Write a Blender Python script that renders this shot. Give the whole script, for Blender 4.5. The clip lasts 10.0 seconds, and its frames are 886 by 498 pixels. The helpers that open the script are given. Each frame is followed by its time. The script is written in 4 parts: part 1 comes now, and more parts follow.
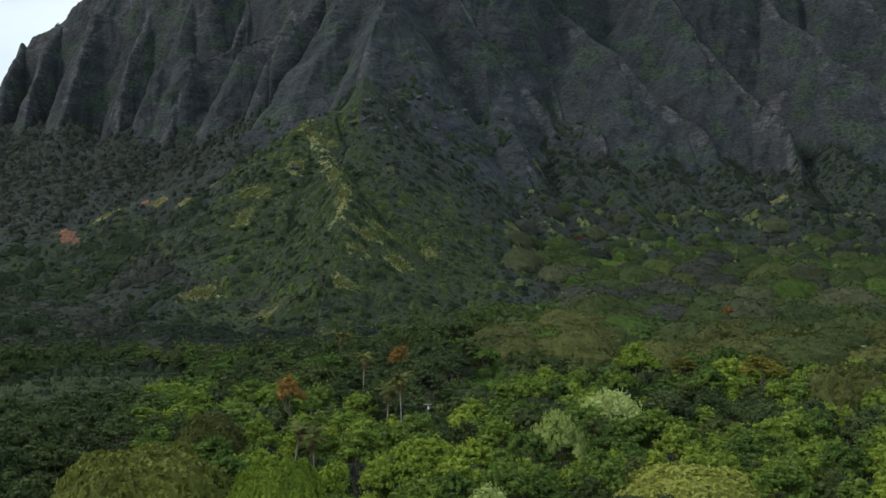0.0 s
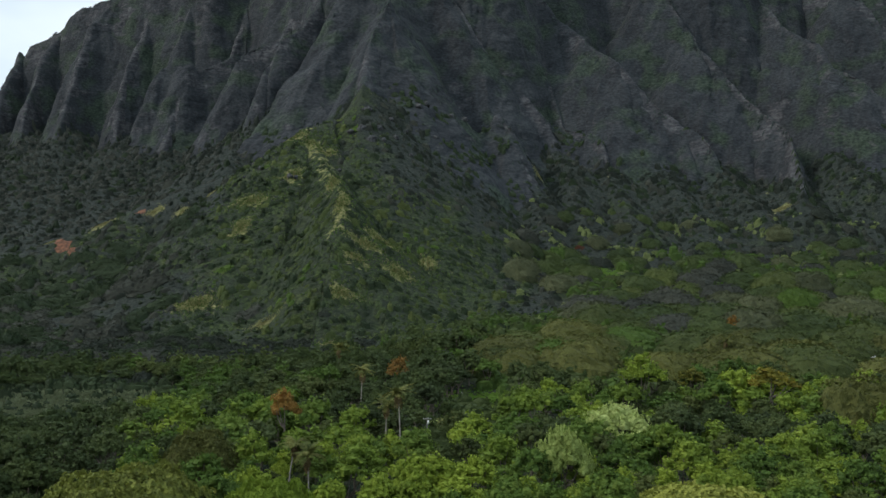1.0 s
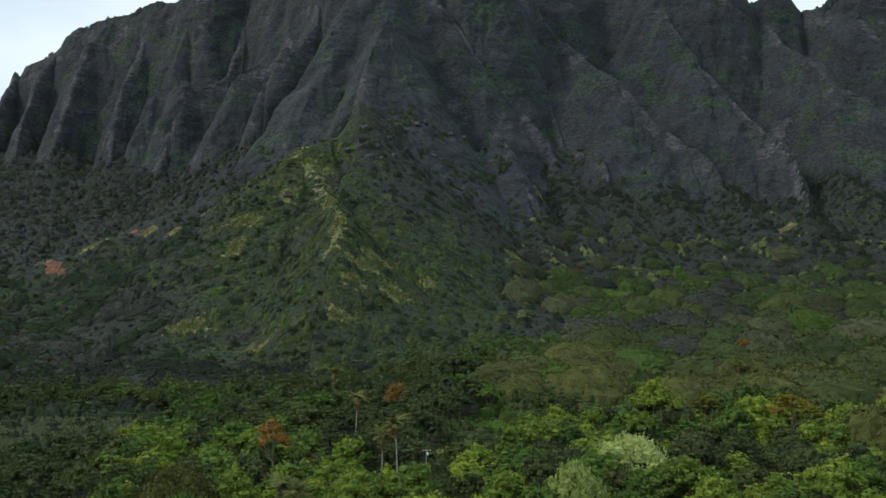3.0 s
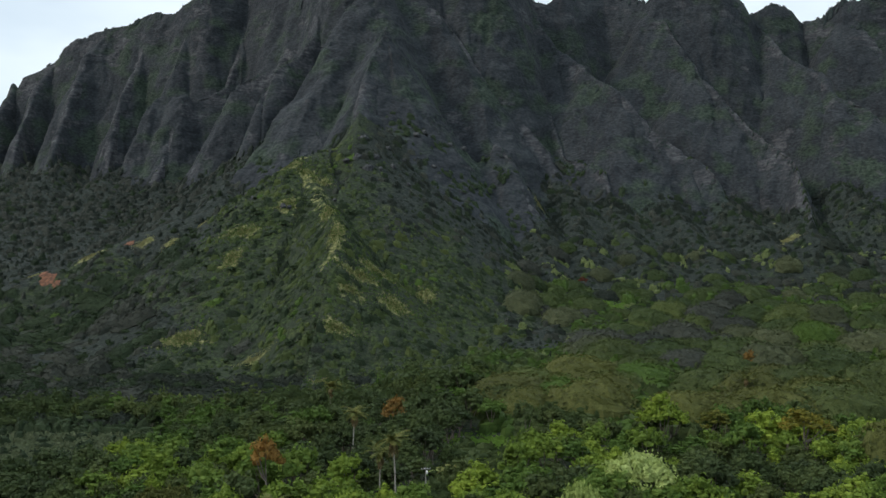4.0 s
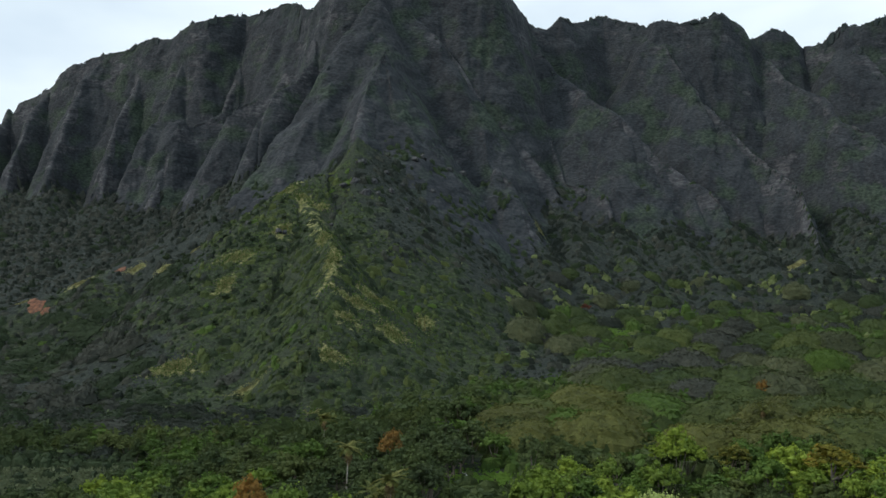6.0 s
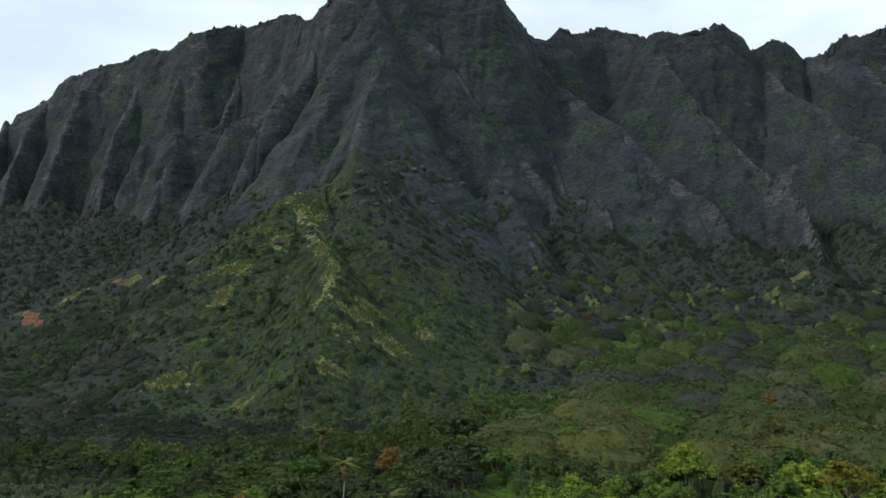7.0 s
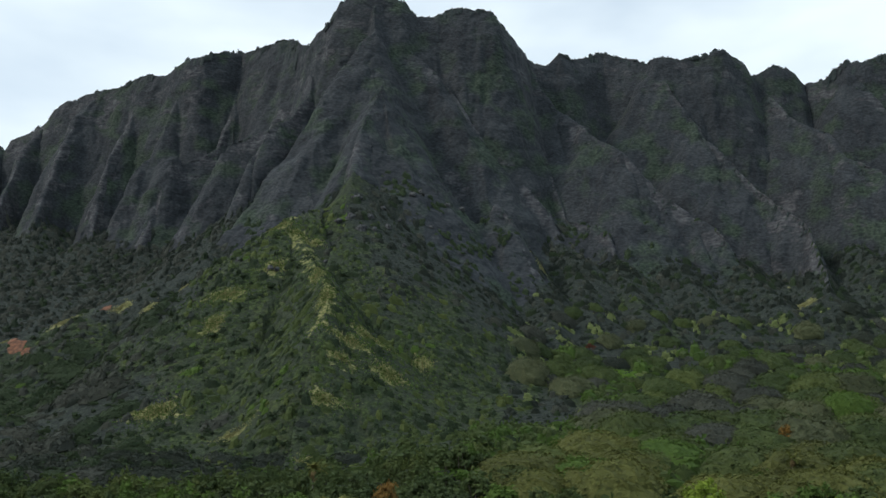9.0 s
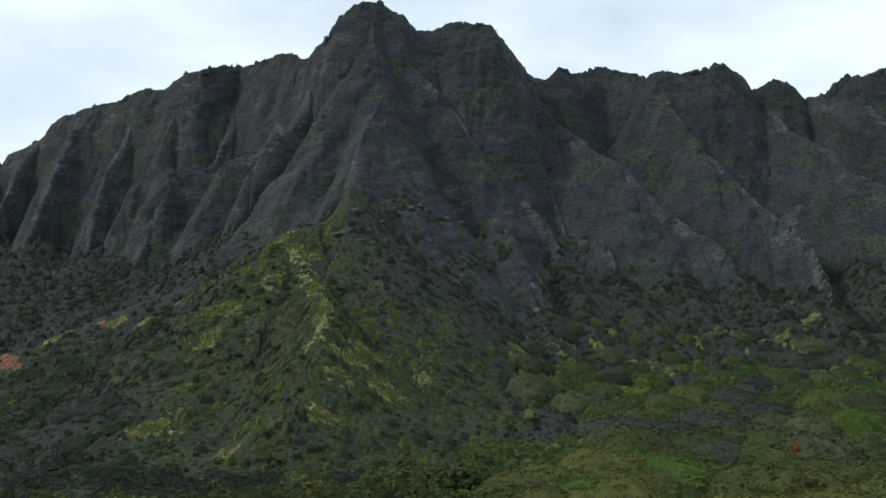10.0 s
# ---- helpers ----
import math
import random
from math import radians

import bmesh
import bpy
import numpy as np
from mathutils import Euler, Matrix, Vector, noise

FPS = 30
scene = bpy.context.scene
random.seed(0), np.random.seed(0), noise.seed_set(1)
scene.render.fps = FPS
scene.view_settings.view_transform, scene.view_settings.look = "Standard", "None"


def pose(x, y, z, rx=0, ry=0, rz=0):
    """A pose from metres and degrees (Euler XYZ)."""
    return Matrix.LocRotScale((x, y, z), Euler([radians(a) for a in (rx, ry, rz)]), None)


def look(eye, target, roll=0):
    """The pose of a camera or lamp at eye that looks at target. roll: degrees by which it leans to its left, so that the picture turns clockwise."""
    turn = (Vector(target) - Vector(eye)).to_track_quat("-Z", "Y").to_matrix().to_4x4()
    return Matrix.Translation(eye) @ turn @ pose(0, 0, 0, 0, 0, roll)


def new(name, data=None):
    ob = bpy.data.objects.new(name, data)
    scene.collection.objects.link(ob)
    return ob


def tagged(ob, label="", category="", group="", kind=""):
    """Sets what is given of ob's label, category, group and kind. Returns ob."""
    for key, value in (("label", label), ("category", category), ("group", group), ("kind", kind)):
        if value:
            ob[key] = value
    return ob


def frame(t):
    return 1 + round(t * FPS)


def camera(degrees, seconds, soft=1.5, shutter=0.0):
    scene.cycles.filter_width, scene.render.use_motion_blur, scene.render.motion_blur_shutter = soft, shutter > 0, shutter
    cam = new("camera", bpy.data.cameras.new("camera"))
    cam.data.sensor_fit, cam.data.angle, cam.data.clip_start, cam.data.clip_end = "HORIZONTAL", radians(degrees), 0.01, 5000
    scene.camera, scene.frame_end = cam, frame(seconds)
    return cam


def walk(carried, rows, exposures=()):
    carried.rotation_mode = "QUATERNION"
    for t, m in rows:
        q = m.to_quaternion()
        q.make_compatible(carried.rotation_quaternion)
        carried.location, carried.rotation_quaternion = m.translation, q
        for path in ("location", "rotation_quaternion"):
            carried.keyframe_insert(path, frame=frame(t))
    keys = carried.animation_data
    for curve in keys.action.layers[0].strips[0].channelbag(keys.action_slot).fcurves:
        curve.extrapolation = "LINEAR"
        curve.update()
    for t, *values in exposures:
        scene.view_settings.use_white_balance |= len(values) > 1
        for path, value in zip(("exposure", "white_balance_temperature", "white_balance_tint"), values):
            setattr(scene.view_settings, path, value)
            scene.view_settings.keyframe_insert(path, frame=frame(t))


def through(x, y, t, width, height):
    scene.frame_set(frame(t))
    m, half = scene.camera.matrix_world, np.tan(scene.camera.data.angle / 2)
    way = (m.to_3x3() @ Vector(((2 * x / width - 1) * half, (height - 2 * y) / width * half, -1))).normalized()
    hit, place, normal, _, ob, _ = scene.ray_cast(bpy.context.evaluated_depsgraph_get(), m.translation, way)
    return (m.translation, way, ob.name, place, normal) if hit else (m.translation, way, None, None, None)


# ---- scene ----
cam = camera(54.6, 10.0, soft=1.5)
# seconds, x, y, z, yaw, pitch, roll of a slow level flight towards the mountain, tilting up
ROWS = [
    (0.0, 0.02, 0.03, 62.5, 0.0, 1.63, -0.17),
    (0.5, -0.1, 4.84, 62.49, -0.01, 1.95, -0.14),
    (1.0, -0.2, 9.7, 62.48, -0.034, 2.28, -0.106),
    (1.5, -0.31, 14.57, 62.48, -0.058, 2.615, -0.07),
    (2.0, -0.42, 19.46, 62.48, -0.075, 2.955, -0.05),
    (2.5, -0.54, 24.36, 62.49, -0.094, 3.33, -0.025),
    (4.0, -0.9, 39.16, 62.52, -0.166, 4.51, 0.008),
    (4.5, -1.04, 44.13, 62.54, -0.188, 4.995, 0.012),
    (5.0, -1.17, 49.11, 62.57, -0.215, 5.475, 0.012),
    (5.5, -1.31, 54.12, 62.6, -0.24, 5.93, 0.02),
    (7.0, -1.75, 69.24, 62.7, -0.304, 7.19, 0.07),
    (7.5, -1.9, 74.31, 62.75, -0.342, 7.645, 0.08),
    (8.0, -2.06, 79.41, 62.79, -0.376, 8.12, 0.08),
    (8.5, -2.22, 84.53, 62.85, -0.404, 8.595, 0.076),
    (9.0, -2.39, 89.66, 62.9, -0.433, 9.09, 0.07),
    (9.5, -2.56, 94.82, 62.96, -0.463, 9.58, 0.07),
    (10.0, -2.73, 100.0, 63.02, -0.507, 10.14, 0.07),
]
walk(cam, [(t, pose(x, y, z, 90 + pitch, roll, yaw)) for t, x, y, z, yaw, pitch, roll in ROWS])

# ---- world and sun: a bright overcast sky, weak wide sun ----
SUN_ELEVATION, SUN_AZIMUTH = radians(43), radians(258)
world = bpy.data.worlds.new("overcast_sky")
scene.world = world
world.use_nodes = True
wn, wl = world.node_tree.nodes, world.node_tree.links
wn.clear()
w_out, w_bg, w_mix = wn.new("ShaderNodeOutputWorld"), wn.new("ShaderNodeBackground"), wn.new("ShaderNodeMixRGB")
w_sky, w_co, w_map = wn.new("ShaderNodeTexSky"), wn.new("ShaderNodeTexCoord"), wn.new("ShaderNodeMapping")
w_noise, w_ramp, w_cloud = wn.new("ShaderNodeTexNoise"), wn.new("ShaderNodeValToRGB"), wn.new("ShaderNodeValToRGB")
w_sky.sky_type, w_sky.sun_disc = "NISHITA", False
w_sky.sun_elevation, w_sky.sun_rotation = SUN_ELEVATION, SUN_AZIMUTH
w_gain = wn.new("ShaderNodeMixRGB")
w_gain.blend_type = "MULTIPLY"
w_gain.inputs["Fac"].default_value = 1.0
w_gain.inputs["Color2"].default_value = (0.1, 0.1, 0.1, 1)
w_map.inputs["Scale"].default_value = (1.0, 1.0, 2.6)
w_noise.inputs["Scale"].default_value, w_noise.inputs["Detail"].default_value = 1.7, 5
w_ramp.color_ramp.elements[0].position, w_ramp.color_ramp.elements[0].color = 0.30, (0.6, 0.6, 0.6, 1)
w_ramp.color_ramp.elements[1].position, w_ramp.color_ramp.elements[1].color = 0.62, (1, 1, 1, 1)
w_cloud.color_ramp.elements[0].position, w_cloud.color_ramp.elements[0].color = 0.25, (0.60, 0.75, 0.93, 1)
w_cloud.color_ramp.elements[1].position, w_cloud.color_ramp.elements[1].color = 0.62, (0.86, 0.98, 1.04, 1)
wl.new(w_co.outputs["Generated"], w_map.inputs["Vector"])
wl.new(w_map.outputs["Vector"], w_noise.inputs["Vector"])
wl.new(w_noise.outputs["Fac"], w_ramp.inputs["Fac"])
wl.new(w_noise.outputs["Fac"], w_cloud.inputs["Fac"])
wl.new(w_sky.outputs["Color"], w_gain.inputs["Color1"])
wl.new(w_ramp.outputs["Color"], w_mix.inputs["Fac"])
wl.new(w_gain.outputs["Color"], w_mix.inputs["Color1"])
wl.new(w_cloud.outputs["Color"], w_mix.inputs["Color2"])
w_sep, w_high, w_dim = wn.new("ShaderNodeSeparateXYZ"), wn.new("ShaderNodeValToRGB"), wn.new("ShaderNodeMixRGB")
w_dim.blend_type = "MULTIPLY"
w_dim.inputs["Fac"].default_value = 1.0
w_high.color_ramp.elements[0].position, w_high.color_ramp.elements[0].color = 0.42, (1, 1, 1, 1)
w_high.color_ramp.elements[1].position, w_high.color_ramp.elements[1].color = 1.0, (1.5, 1.52, 1.56, 1)
wl.new(w_co.outputs["Generated"], w_sep.inputs[0])
wl.new(w_sep.outputs["Z"], w_high.inputs["Fac"])
wl.new(w_mix.outputs["Color"], w_dim.inputs["Color1"])
wl.new(w_high.outputs["Color"], w_dim.inputs["Color2"])
wl.new(w_dim.outputs["Color"], w_bg.inputs["Color"])
wl.new(w_bg.outputs["Background"], w_out.inputs["Surface"])
w_bg.inputs["Strength"].default_value = 1.07

sun = new("sun", bpy.data.lights.new("sun", "SUN"))
sun.data.energy, sun.data.angle, sun.data.color = 2.0, radians(11), (1.0, 0.935, 0.87)
sun.matrix_world = look((0, 0, 900), (-900 * math.sin(SUN_AZIMUTH) / math.tan(SUN_ELEVATION), -900 * math.cos(SUN_AZIMUTH) / math.tan(SUN_ELEVATION), 0))


# ---- materials ----
def nodes_of(name, rough=0.9):
    """A material with a Principled shader: the material, its nodes, its links, the shader."""
    m = bpy.data.materials.new(name)
    m.use_nodes = True
    n, l = m.node_tree.nodes, m.node_tree.links
    p = n["Principled BSDF"]
    p.inputs["Roughness"].default_value = rough
    p.inputs["Specular IOR Level"].default_value = 0.2
    return m, n, l, p


def rgb(c):
    return (c[0], c[1], c[2], 1.0)


def noise_at(n, l, scale, detail=4.0, space="Position", stretch=None):
    """A noise over world places; scale in waves per metre. Its factor."""
    t = n.new("ShaderNodeTexNoise")
    t.inputs["Scale"].default_value, t.inputs["Detail"].default_value = scale, detail
    g = n.new("ShaderNodeNewGeometry")
    if stretch:
        mp = n.new("ShaderNodeMapping")
        mp.inputs["Scale"].default_value = stretch
        l.new(g.outputs[space], mp.inputs["Vector"])
        l.new(mp.outputs["Vector"], t.inputs["Vector"])
    else:
        l.new(g.outputs[space], t.inputs["Vector"])
    return t.outputs["Fac"]


def ramp(n, l, fac, stops):
    r = n.new("ShaderNodeValToRGB")
    e = r.color_ramp.elements
    while len(e) < len(stops):
        e.new(0.5)
    for k, (at, c) in zip(e, stops):
        k.position, k.color = at, rgb(c) if len(c) == 3 else c
    l.new(fac, r.inputs["Fac"])
    return r.outputs["Color"]


def mixed(n, l, fac, a, b, how="MIX"):
    x = n.new("ShaderNodeMixRGB")
    x.blend_type = how
    for socket, v in (("Fac", fac), ("Color1", a), ("Color2", b)):
        if isinstance(v, (int, float)):
            x.inputs[socket].default_value = v
        elif isinstance(v, tuple):
            x.inputs[socket].default_value = rgb(v)
        else:
            l.new(v, x.inputs[socket])
    return x.outputs["Color"]


def maths(n, l, op, a, b=0.0, clamp=False):
    x = n.new("ShaderNodeMath")
    x.operation, x.use_clamp = op, clamp
    for k, v in enumerate((a, b)):
        if isinstance(v, (int, float)):
            x.inputs[k].default_value = v
        else:
            l.new(v, x.inputs[k])
    return x.outputs[0]


def leaf_material(name, dark, mid, light, through=0.25, patch=0.07):
    """Foliage: hue varies leaf by leaf, tree by tree and over patches of ground."""
    m, n, l, p = nodes_of(name, 0.75)
    g, o = n.new("ShaderNodeNewGeometry"), n.new("ShaderNodeObjectInfo")
    leaf = maths(n, l, "MULTIPLY", g.outputs["Random Per Island"], 0.26)
    tree = maths(n, l, "MULTIPLY", o.outputs["Random"], 0.40)
    spot = maths(n, l, "MULTIPLY", noise_at(n, l, patch, 3), 0.5)
    fine = mixed(n, l, 0.45, noise_at(n, l, 0.42, 5), noise_at(n, l, 2.6, 3, stretch=(0.7, 0.7, 1.9)))
    total = maths(n, l, "ADD", maths(n, l, "ADD", leaf, tree), maths(n, l, "ADD", spot, maths(n, l, "MULTIPLY", maths(n, l, "SUBTRACT", fine, 0.45), 0.9)))
    b = n.new("ShaderNodeBump")
    b.inputs["Strength"].default_value, b.inputs["Distance"].default_value = 1.0, 1.0
    l.new(fine, b.inputs["Height"])
    l.new(b.outputs["Normal"], p.inputs["Normal"])
    c = ramp(n, l, total, [(0.22, dark), (0.58, mid), (1.0, light)])
    l.new(c, p.inputs["Base Color"])
    t, mx = n.new("ShaderNodeBsdfTranslucent"), n.new("ShaderNodeMixShader")
    l.new(c, t.inputs["Color"])
    mx.inputs["Fac"].default_value = through
    l.new(p.outputs["BSDF"], mx.inputs[1])
    l.new(t.outputs["BSDF"], mx.inputs[2])
    l.new(mx.outputs["Shader"], n["Material Output"].inputs["Surface"])
    return m


LEAF = {
    "green": leaf_material("leaf_green", (0.0583, 0.091, 0.017), (0.1221, 0.184, 0.023), (0.2167, 0.2814, 0.037)),
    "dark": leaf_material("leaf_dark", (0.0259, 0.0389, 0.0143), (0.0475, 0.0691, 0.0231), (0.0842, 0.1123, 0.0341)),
    "bright": leaf_material("leaf_bright", (0.0789, 0.1273, 0.017), (0.1472, 0.2157, 0.023), (0.2261, 0.303, 0.036)),
    "olive": leaf_material("leaf_olive", (0.0304, 0.045, 0.0133), (0.058, 0.078, 0.0218), (0.0948, 0.12, 0.0323)),
    "grey": leaf_material("leaf_grey", (0.0273, 0.0321, 0.0251), (0.0443, 0.0496, 0.0377), (0.0698, 0.0748, 0.0556)),
    "hill": leaf_material("leaf_hill", (0.0147, 0.0249, 0.0113), (0.0274, 0.0443, 0.0186), (0.0448, 0.0675, 0.0272)),
    "lime": leaf_material("leaf_lime", (0.0846, 0.1286, 0.019), (0.1682, 0.2334, 0.026), (0.2517, 0.3252, 0.04)),
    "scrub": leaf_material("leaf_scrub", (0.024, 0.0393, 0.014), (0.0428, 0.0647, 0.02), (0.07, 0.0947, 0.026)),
    "orange": leaf_material("leaf_orange", (0.1, 0.064, 0.018), (0.2, 0.115, 0.028), (0.3, 0.165, 0.04)),
    "yellow": leaf_material("leaf_yellow", (0.051, 0.068, 0.013), (0.145, 0.136, 0.017), (0.323, 0.221, 0.025)),
    "white": leaf_material("leaf_white", (0.15, 0.2, 0.045), (0.29, 0.36, 0.1), (0.45, 0.52, 0.19)),
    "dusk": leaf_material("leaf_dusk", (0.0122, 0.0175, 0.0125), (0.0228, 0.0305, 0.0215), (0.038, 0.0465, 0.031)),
    "red": leaf_material("leaf_red", (0.060, 0.030, 0.015), (0.145, 0.038, 0.021), (0.221, 0.051, 0.025)),
    "straw": leaf_material("leaf_straw", (0.125, 0.13, 0.05), (0.22, 0.21, 0.09), (0.35, 0.315, 0.155)),
    "meadow": leaf_material("leaf_meadow", (0.0347, 0.0636, 0.012), (0.0578, 0.102, 0.017), (0.0893, 0.144, 0.026)),
    "palm": leaf_material("leaf_palm", (0.049, 0.0659, 0.0166), (0.1049, 0.1199, 0.0288), (0.1815, 0.1672, 0.0468)),
}


def bark_material(name, a, b):
    m, n, l, p = nodes_of(name, 0.95)
    l.new(ramp(n, l, noise_at(n, l, 1.5, 5, stretch=(3, 3, 0.6)), [(0.3, a), (0.7, b)]), p.inputs["Base Color"])
    return m


BARK = bark_material("bark_grey_brown", (0.09, 0.075, 0.06), (0.2, 0.175, 0.15))
PALM_BARK = bark_material("bark_palm", (0.16, 0.145, 0.12), (0.32, 0.3, 0.26))


def ground_material():
    """Grass, scrub, straw and bare red soil over the valley and the lower slopes."""
    m, n, l, p = nodes_of("ground_scrub", 0.95)
    fine, wide, streak = noise_at(n, l, 0.35, 6), noise_at(n, l, 0.022, 4), noise_at(n, l, 0.06, 5)
    green = ramp(n, l, fine, [(0.32, (0.010, 0.017, 0.008)), (0.5, (0.024, 0.037, 0.013)), (0.68, (0.05, 0.07, 0.022))])
    dry = ramp(n, l, fine, [(0.3, (0.04, 0.046, 0.018)), (0.7, (0.095, 0.095, 0.042))])
    c = mixed(n, l, ramp(n, l, maths(n, l, "ADD", maths(n, l, "MULTIPLY", wide, 0.5), maths(n, l, "MULTIPLY", streak, 0.5)), [(0.5, (0, 0, 0)), (0.66, (0.4, 0.4, 0.4))]), green, dry)
    low = ramp(n, l, fine, [(0.3, (0.013, 0.019, 0.012)), (0.7, (0.032, 0.042, 0.024))])
    c = mixed(n, l, ramp(n, l, noise_at(n, l, 0.09, 6), [(0.4, (0, 0, 0)), (0.54, (0.85, 0.85, 0.85))]), c, low)
    # dusky growth; among the domed trees this dark colour paints shade between crowns
    thicket_and_shade = ramp(n, l, fine, [(0.32, (0.009, 0.0125, 0.0105)), (0.5, (0.0185, 0.0245, 0.0195)), (0.7, (0.037, 0.045, 0.033))])
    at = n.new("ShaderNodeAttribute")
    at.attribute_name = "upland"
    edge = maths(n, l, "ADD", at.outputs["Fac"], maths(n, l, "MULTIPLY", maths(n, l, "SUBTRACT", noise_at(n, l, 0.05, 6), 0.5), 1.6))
    c = mixed(n, l, ramp(n, l, edge, [(0.35, (0, 0, 0)), (0.6, (1, 1, 1))]), c, thicket_and_shade)
    ad = n.new("ShaderNodeAttribute")
    ad.attribute_name = "dry"
    straw = ramp(n, l, noise_at(n, l, 0.5, 6, stretch=(0.8, 0.8, 1.6)), [(0.34, (0.06, 0.075, 0.022)), (0.5, (0.135, 0.138, 0.05)), (0.66, (0.24, 0.222, 0.105))])
    worn = maths(n, l, "ADD", ad.outputs["Fac"], maths(n, l, "MULTIPLY", maths(n, l, "SUBTRACT", noise_at(n, l, 0.12, 7), 0.5), 2.2))
    c = mixed(n, l, ramp(n, l, worn, [(0.42, (0, 0, 0)), (0.62, (1, 1, 1))]), c, straw)
    l.new(c, p.inputs["Base Color"])
    b = n.new("ShaderNodeBump")
    b.inputs["Strength"].default_value, b.inputs["Distance"].default_value = 1.0, 2.0
    l.new(noise_at(n, l, 0.5, 6), b.inputs["Height"])
    l.new(b.outputs["Normal"], p.inputs["Normal"])
    return m


def cliff_material():
    """Dark weathered basalt with strata and streaks, green scrub on all that is less steep, blued to paint distant
    haze.
    """
    m, n, l, p = nodes_of("basalt_cliff", 0.92)
    strata = noise_at(n, l, 0.08, 7, stretch=(0.6, 0.6, 1.4))
    streak = noise_at(n, l, 0.11, 5, stretch=(1.6, 1.6, 0.16))
    fine = noise_at(n, l, 0.3, 5, stretch=(0.8, 0.8, 1.25))
    rock = ramp(n, l, maths(n, l, "ADD", maths(n, l, "MULTIPLY", strata, 0.4), maths(n, l, "MULTIPLY", fine, 0.6)),
                [(0.38, (0.017, 0.0178, 0.02)), (0.5, (0.041, 0.042, 0.0445)), (0.64, (0.1, 0.099, 0.099))])
    rock = mixed(n, l, 0.35, rock, ramp(n, l, streak, [(0.35, (0.020, 0.023, 0.027)), (0.65, (0.07, 0.074, 0.079))]))
    ledge = noise_at(n, l, 0.15, 5, stretch=(0.4, 0.4, 1.5))
    rock = mixed(n, l, ramp(n, l, ledge, [(0.55, (0, 0, 0)), (0.68, (0.6, 0.6, 0.6))]), rock, (0.105, 0.103, 0.103))
    rock = mixed(n, l, ramp(n, l, ledge, [(0.34, (0.5, 0.5, 0.5)), (0.43, (0, 0, 0))]), rock, (0.012, 0.014, 0.016))
    # distant haze is painted in: the scrub's base colour leans to blue
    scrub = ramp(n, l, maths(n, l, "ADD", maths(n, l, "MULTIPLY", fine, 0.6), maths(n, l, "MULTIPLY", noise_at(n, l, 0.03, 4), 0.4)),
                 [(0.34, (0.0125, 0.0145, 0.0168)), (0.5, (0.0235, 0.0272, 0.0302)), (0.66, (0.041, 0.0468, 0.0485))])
    fresh = ramp(n, l, fine, [(0.36, (0.012, 0.021, 0.012)), (0.64, (0.042, 0.066, 0.034))])
    scrub = mixed(n, l, ramp(n, l, noise_at(n, l, 0.022, 6), [(0.5, (0, 0, 0)), (0.62, (0.6, 0.6, 0.6))]), scrub, fresh)
    g = n.new("ShaderNodeNewGeometry")
    s = n.new("ShaderNodeSeparateXYZ")
    l.new(g.outputs["Normal"], s.inputs[0])
    # bare rock; its pale band along crests also paints their lit edges
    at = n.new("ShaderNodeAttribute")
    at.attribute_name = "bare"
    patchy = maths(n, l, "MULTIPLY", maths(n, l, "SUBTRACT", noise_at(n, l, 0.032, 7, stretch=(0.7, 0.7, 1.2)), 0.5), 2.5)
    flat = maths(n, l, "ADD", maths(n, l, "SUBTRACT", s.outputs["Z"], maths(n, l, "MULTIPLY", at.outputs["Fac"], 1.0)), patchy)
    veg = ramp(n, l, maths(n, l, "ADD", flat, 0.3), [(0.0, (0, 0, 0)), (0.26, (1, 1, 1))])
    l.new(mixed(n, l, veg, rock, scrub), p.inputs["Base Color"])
    b = n.new("ShaderNodeBump")
    b.inputs["Strength"].default_value, b.inputs["Distance"].default_value = 0.55, 2.4
    l.new(maths(n, l, "ADD", maths(n, l, "ADD", strata, streak), fine), b.inputs["Height"])
    l.new(b.outputs["Normal"], p.inputs["Normal"])
    return m


def plain_material(name, a, b, scale=0.8, rough=0.8):
    m, n, l, p = nodes_of(name, rough)
    l.new(ramp(n, l, noise_at(n, l, scale, 5), [(0.35, a), (0.65, b)]), p.inputs["Base Color"])
    return m


ROCK = plain_material("weathered_basalt_block", (0.022, 0.024, 0.026), (0.085, 0.086, 0.086), 0.5, 0.95)
SOIL = plain_material("bare_red_soil", (0.06, 0.032, 0.018), (0.17, 0.07, 0.036), 0.3)
POLE_WOOD = plain_material("weathered_pole_wood", (0.2, 0.19, 0.175), (0.36, 0.35, 0.33))
PORCELAIN = plain_material("white_insulator", (0.7, 0.7, 0.7), (0.8, 0.8, 0.8), 2.0, 0.3)
LEAF["gold"] = leaf_material("leaf_gold", (0.045, 0.052, 0.0145), (0.085, 0.094, 0.0235), (0.14, 0.147, 0.038))
LEAF["leafy"] = leaf_material("leaf_deep_green", (0.0375, 0.072, 0.0143), (0.075, 0.1296, 0.0209), (0.14, 0.198, 0.033))
LEAF["blossom"] = leaf_material("leaf_pale_blossom", (0.06, 0.085, 0.025), (0.12, 0.15, 0.05), (0.22, 0.25, 0.1))
LEAF["dome"] = leaf_material("leaf_umbrella", (0.034, 0.042, 0.021), (0.062, 0.073, 0.034), (0.1, 0.112, 0.052))
LEAF["feather"] = leaf_material("leaf_feathery", (0.075, 0.09, 0.022), (0.175, 0.2, 0.038), (0.31, 0.33, 0.065))
LEAF["lawn"] = leaf_material("clearing_grass", (0.07, 0.14, 0.022), (0.11, 0.2, 0.03), (0.16, 0.26, 0.045))
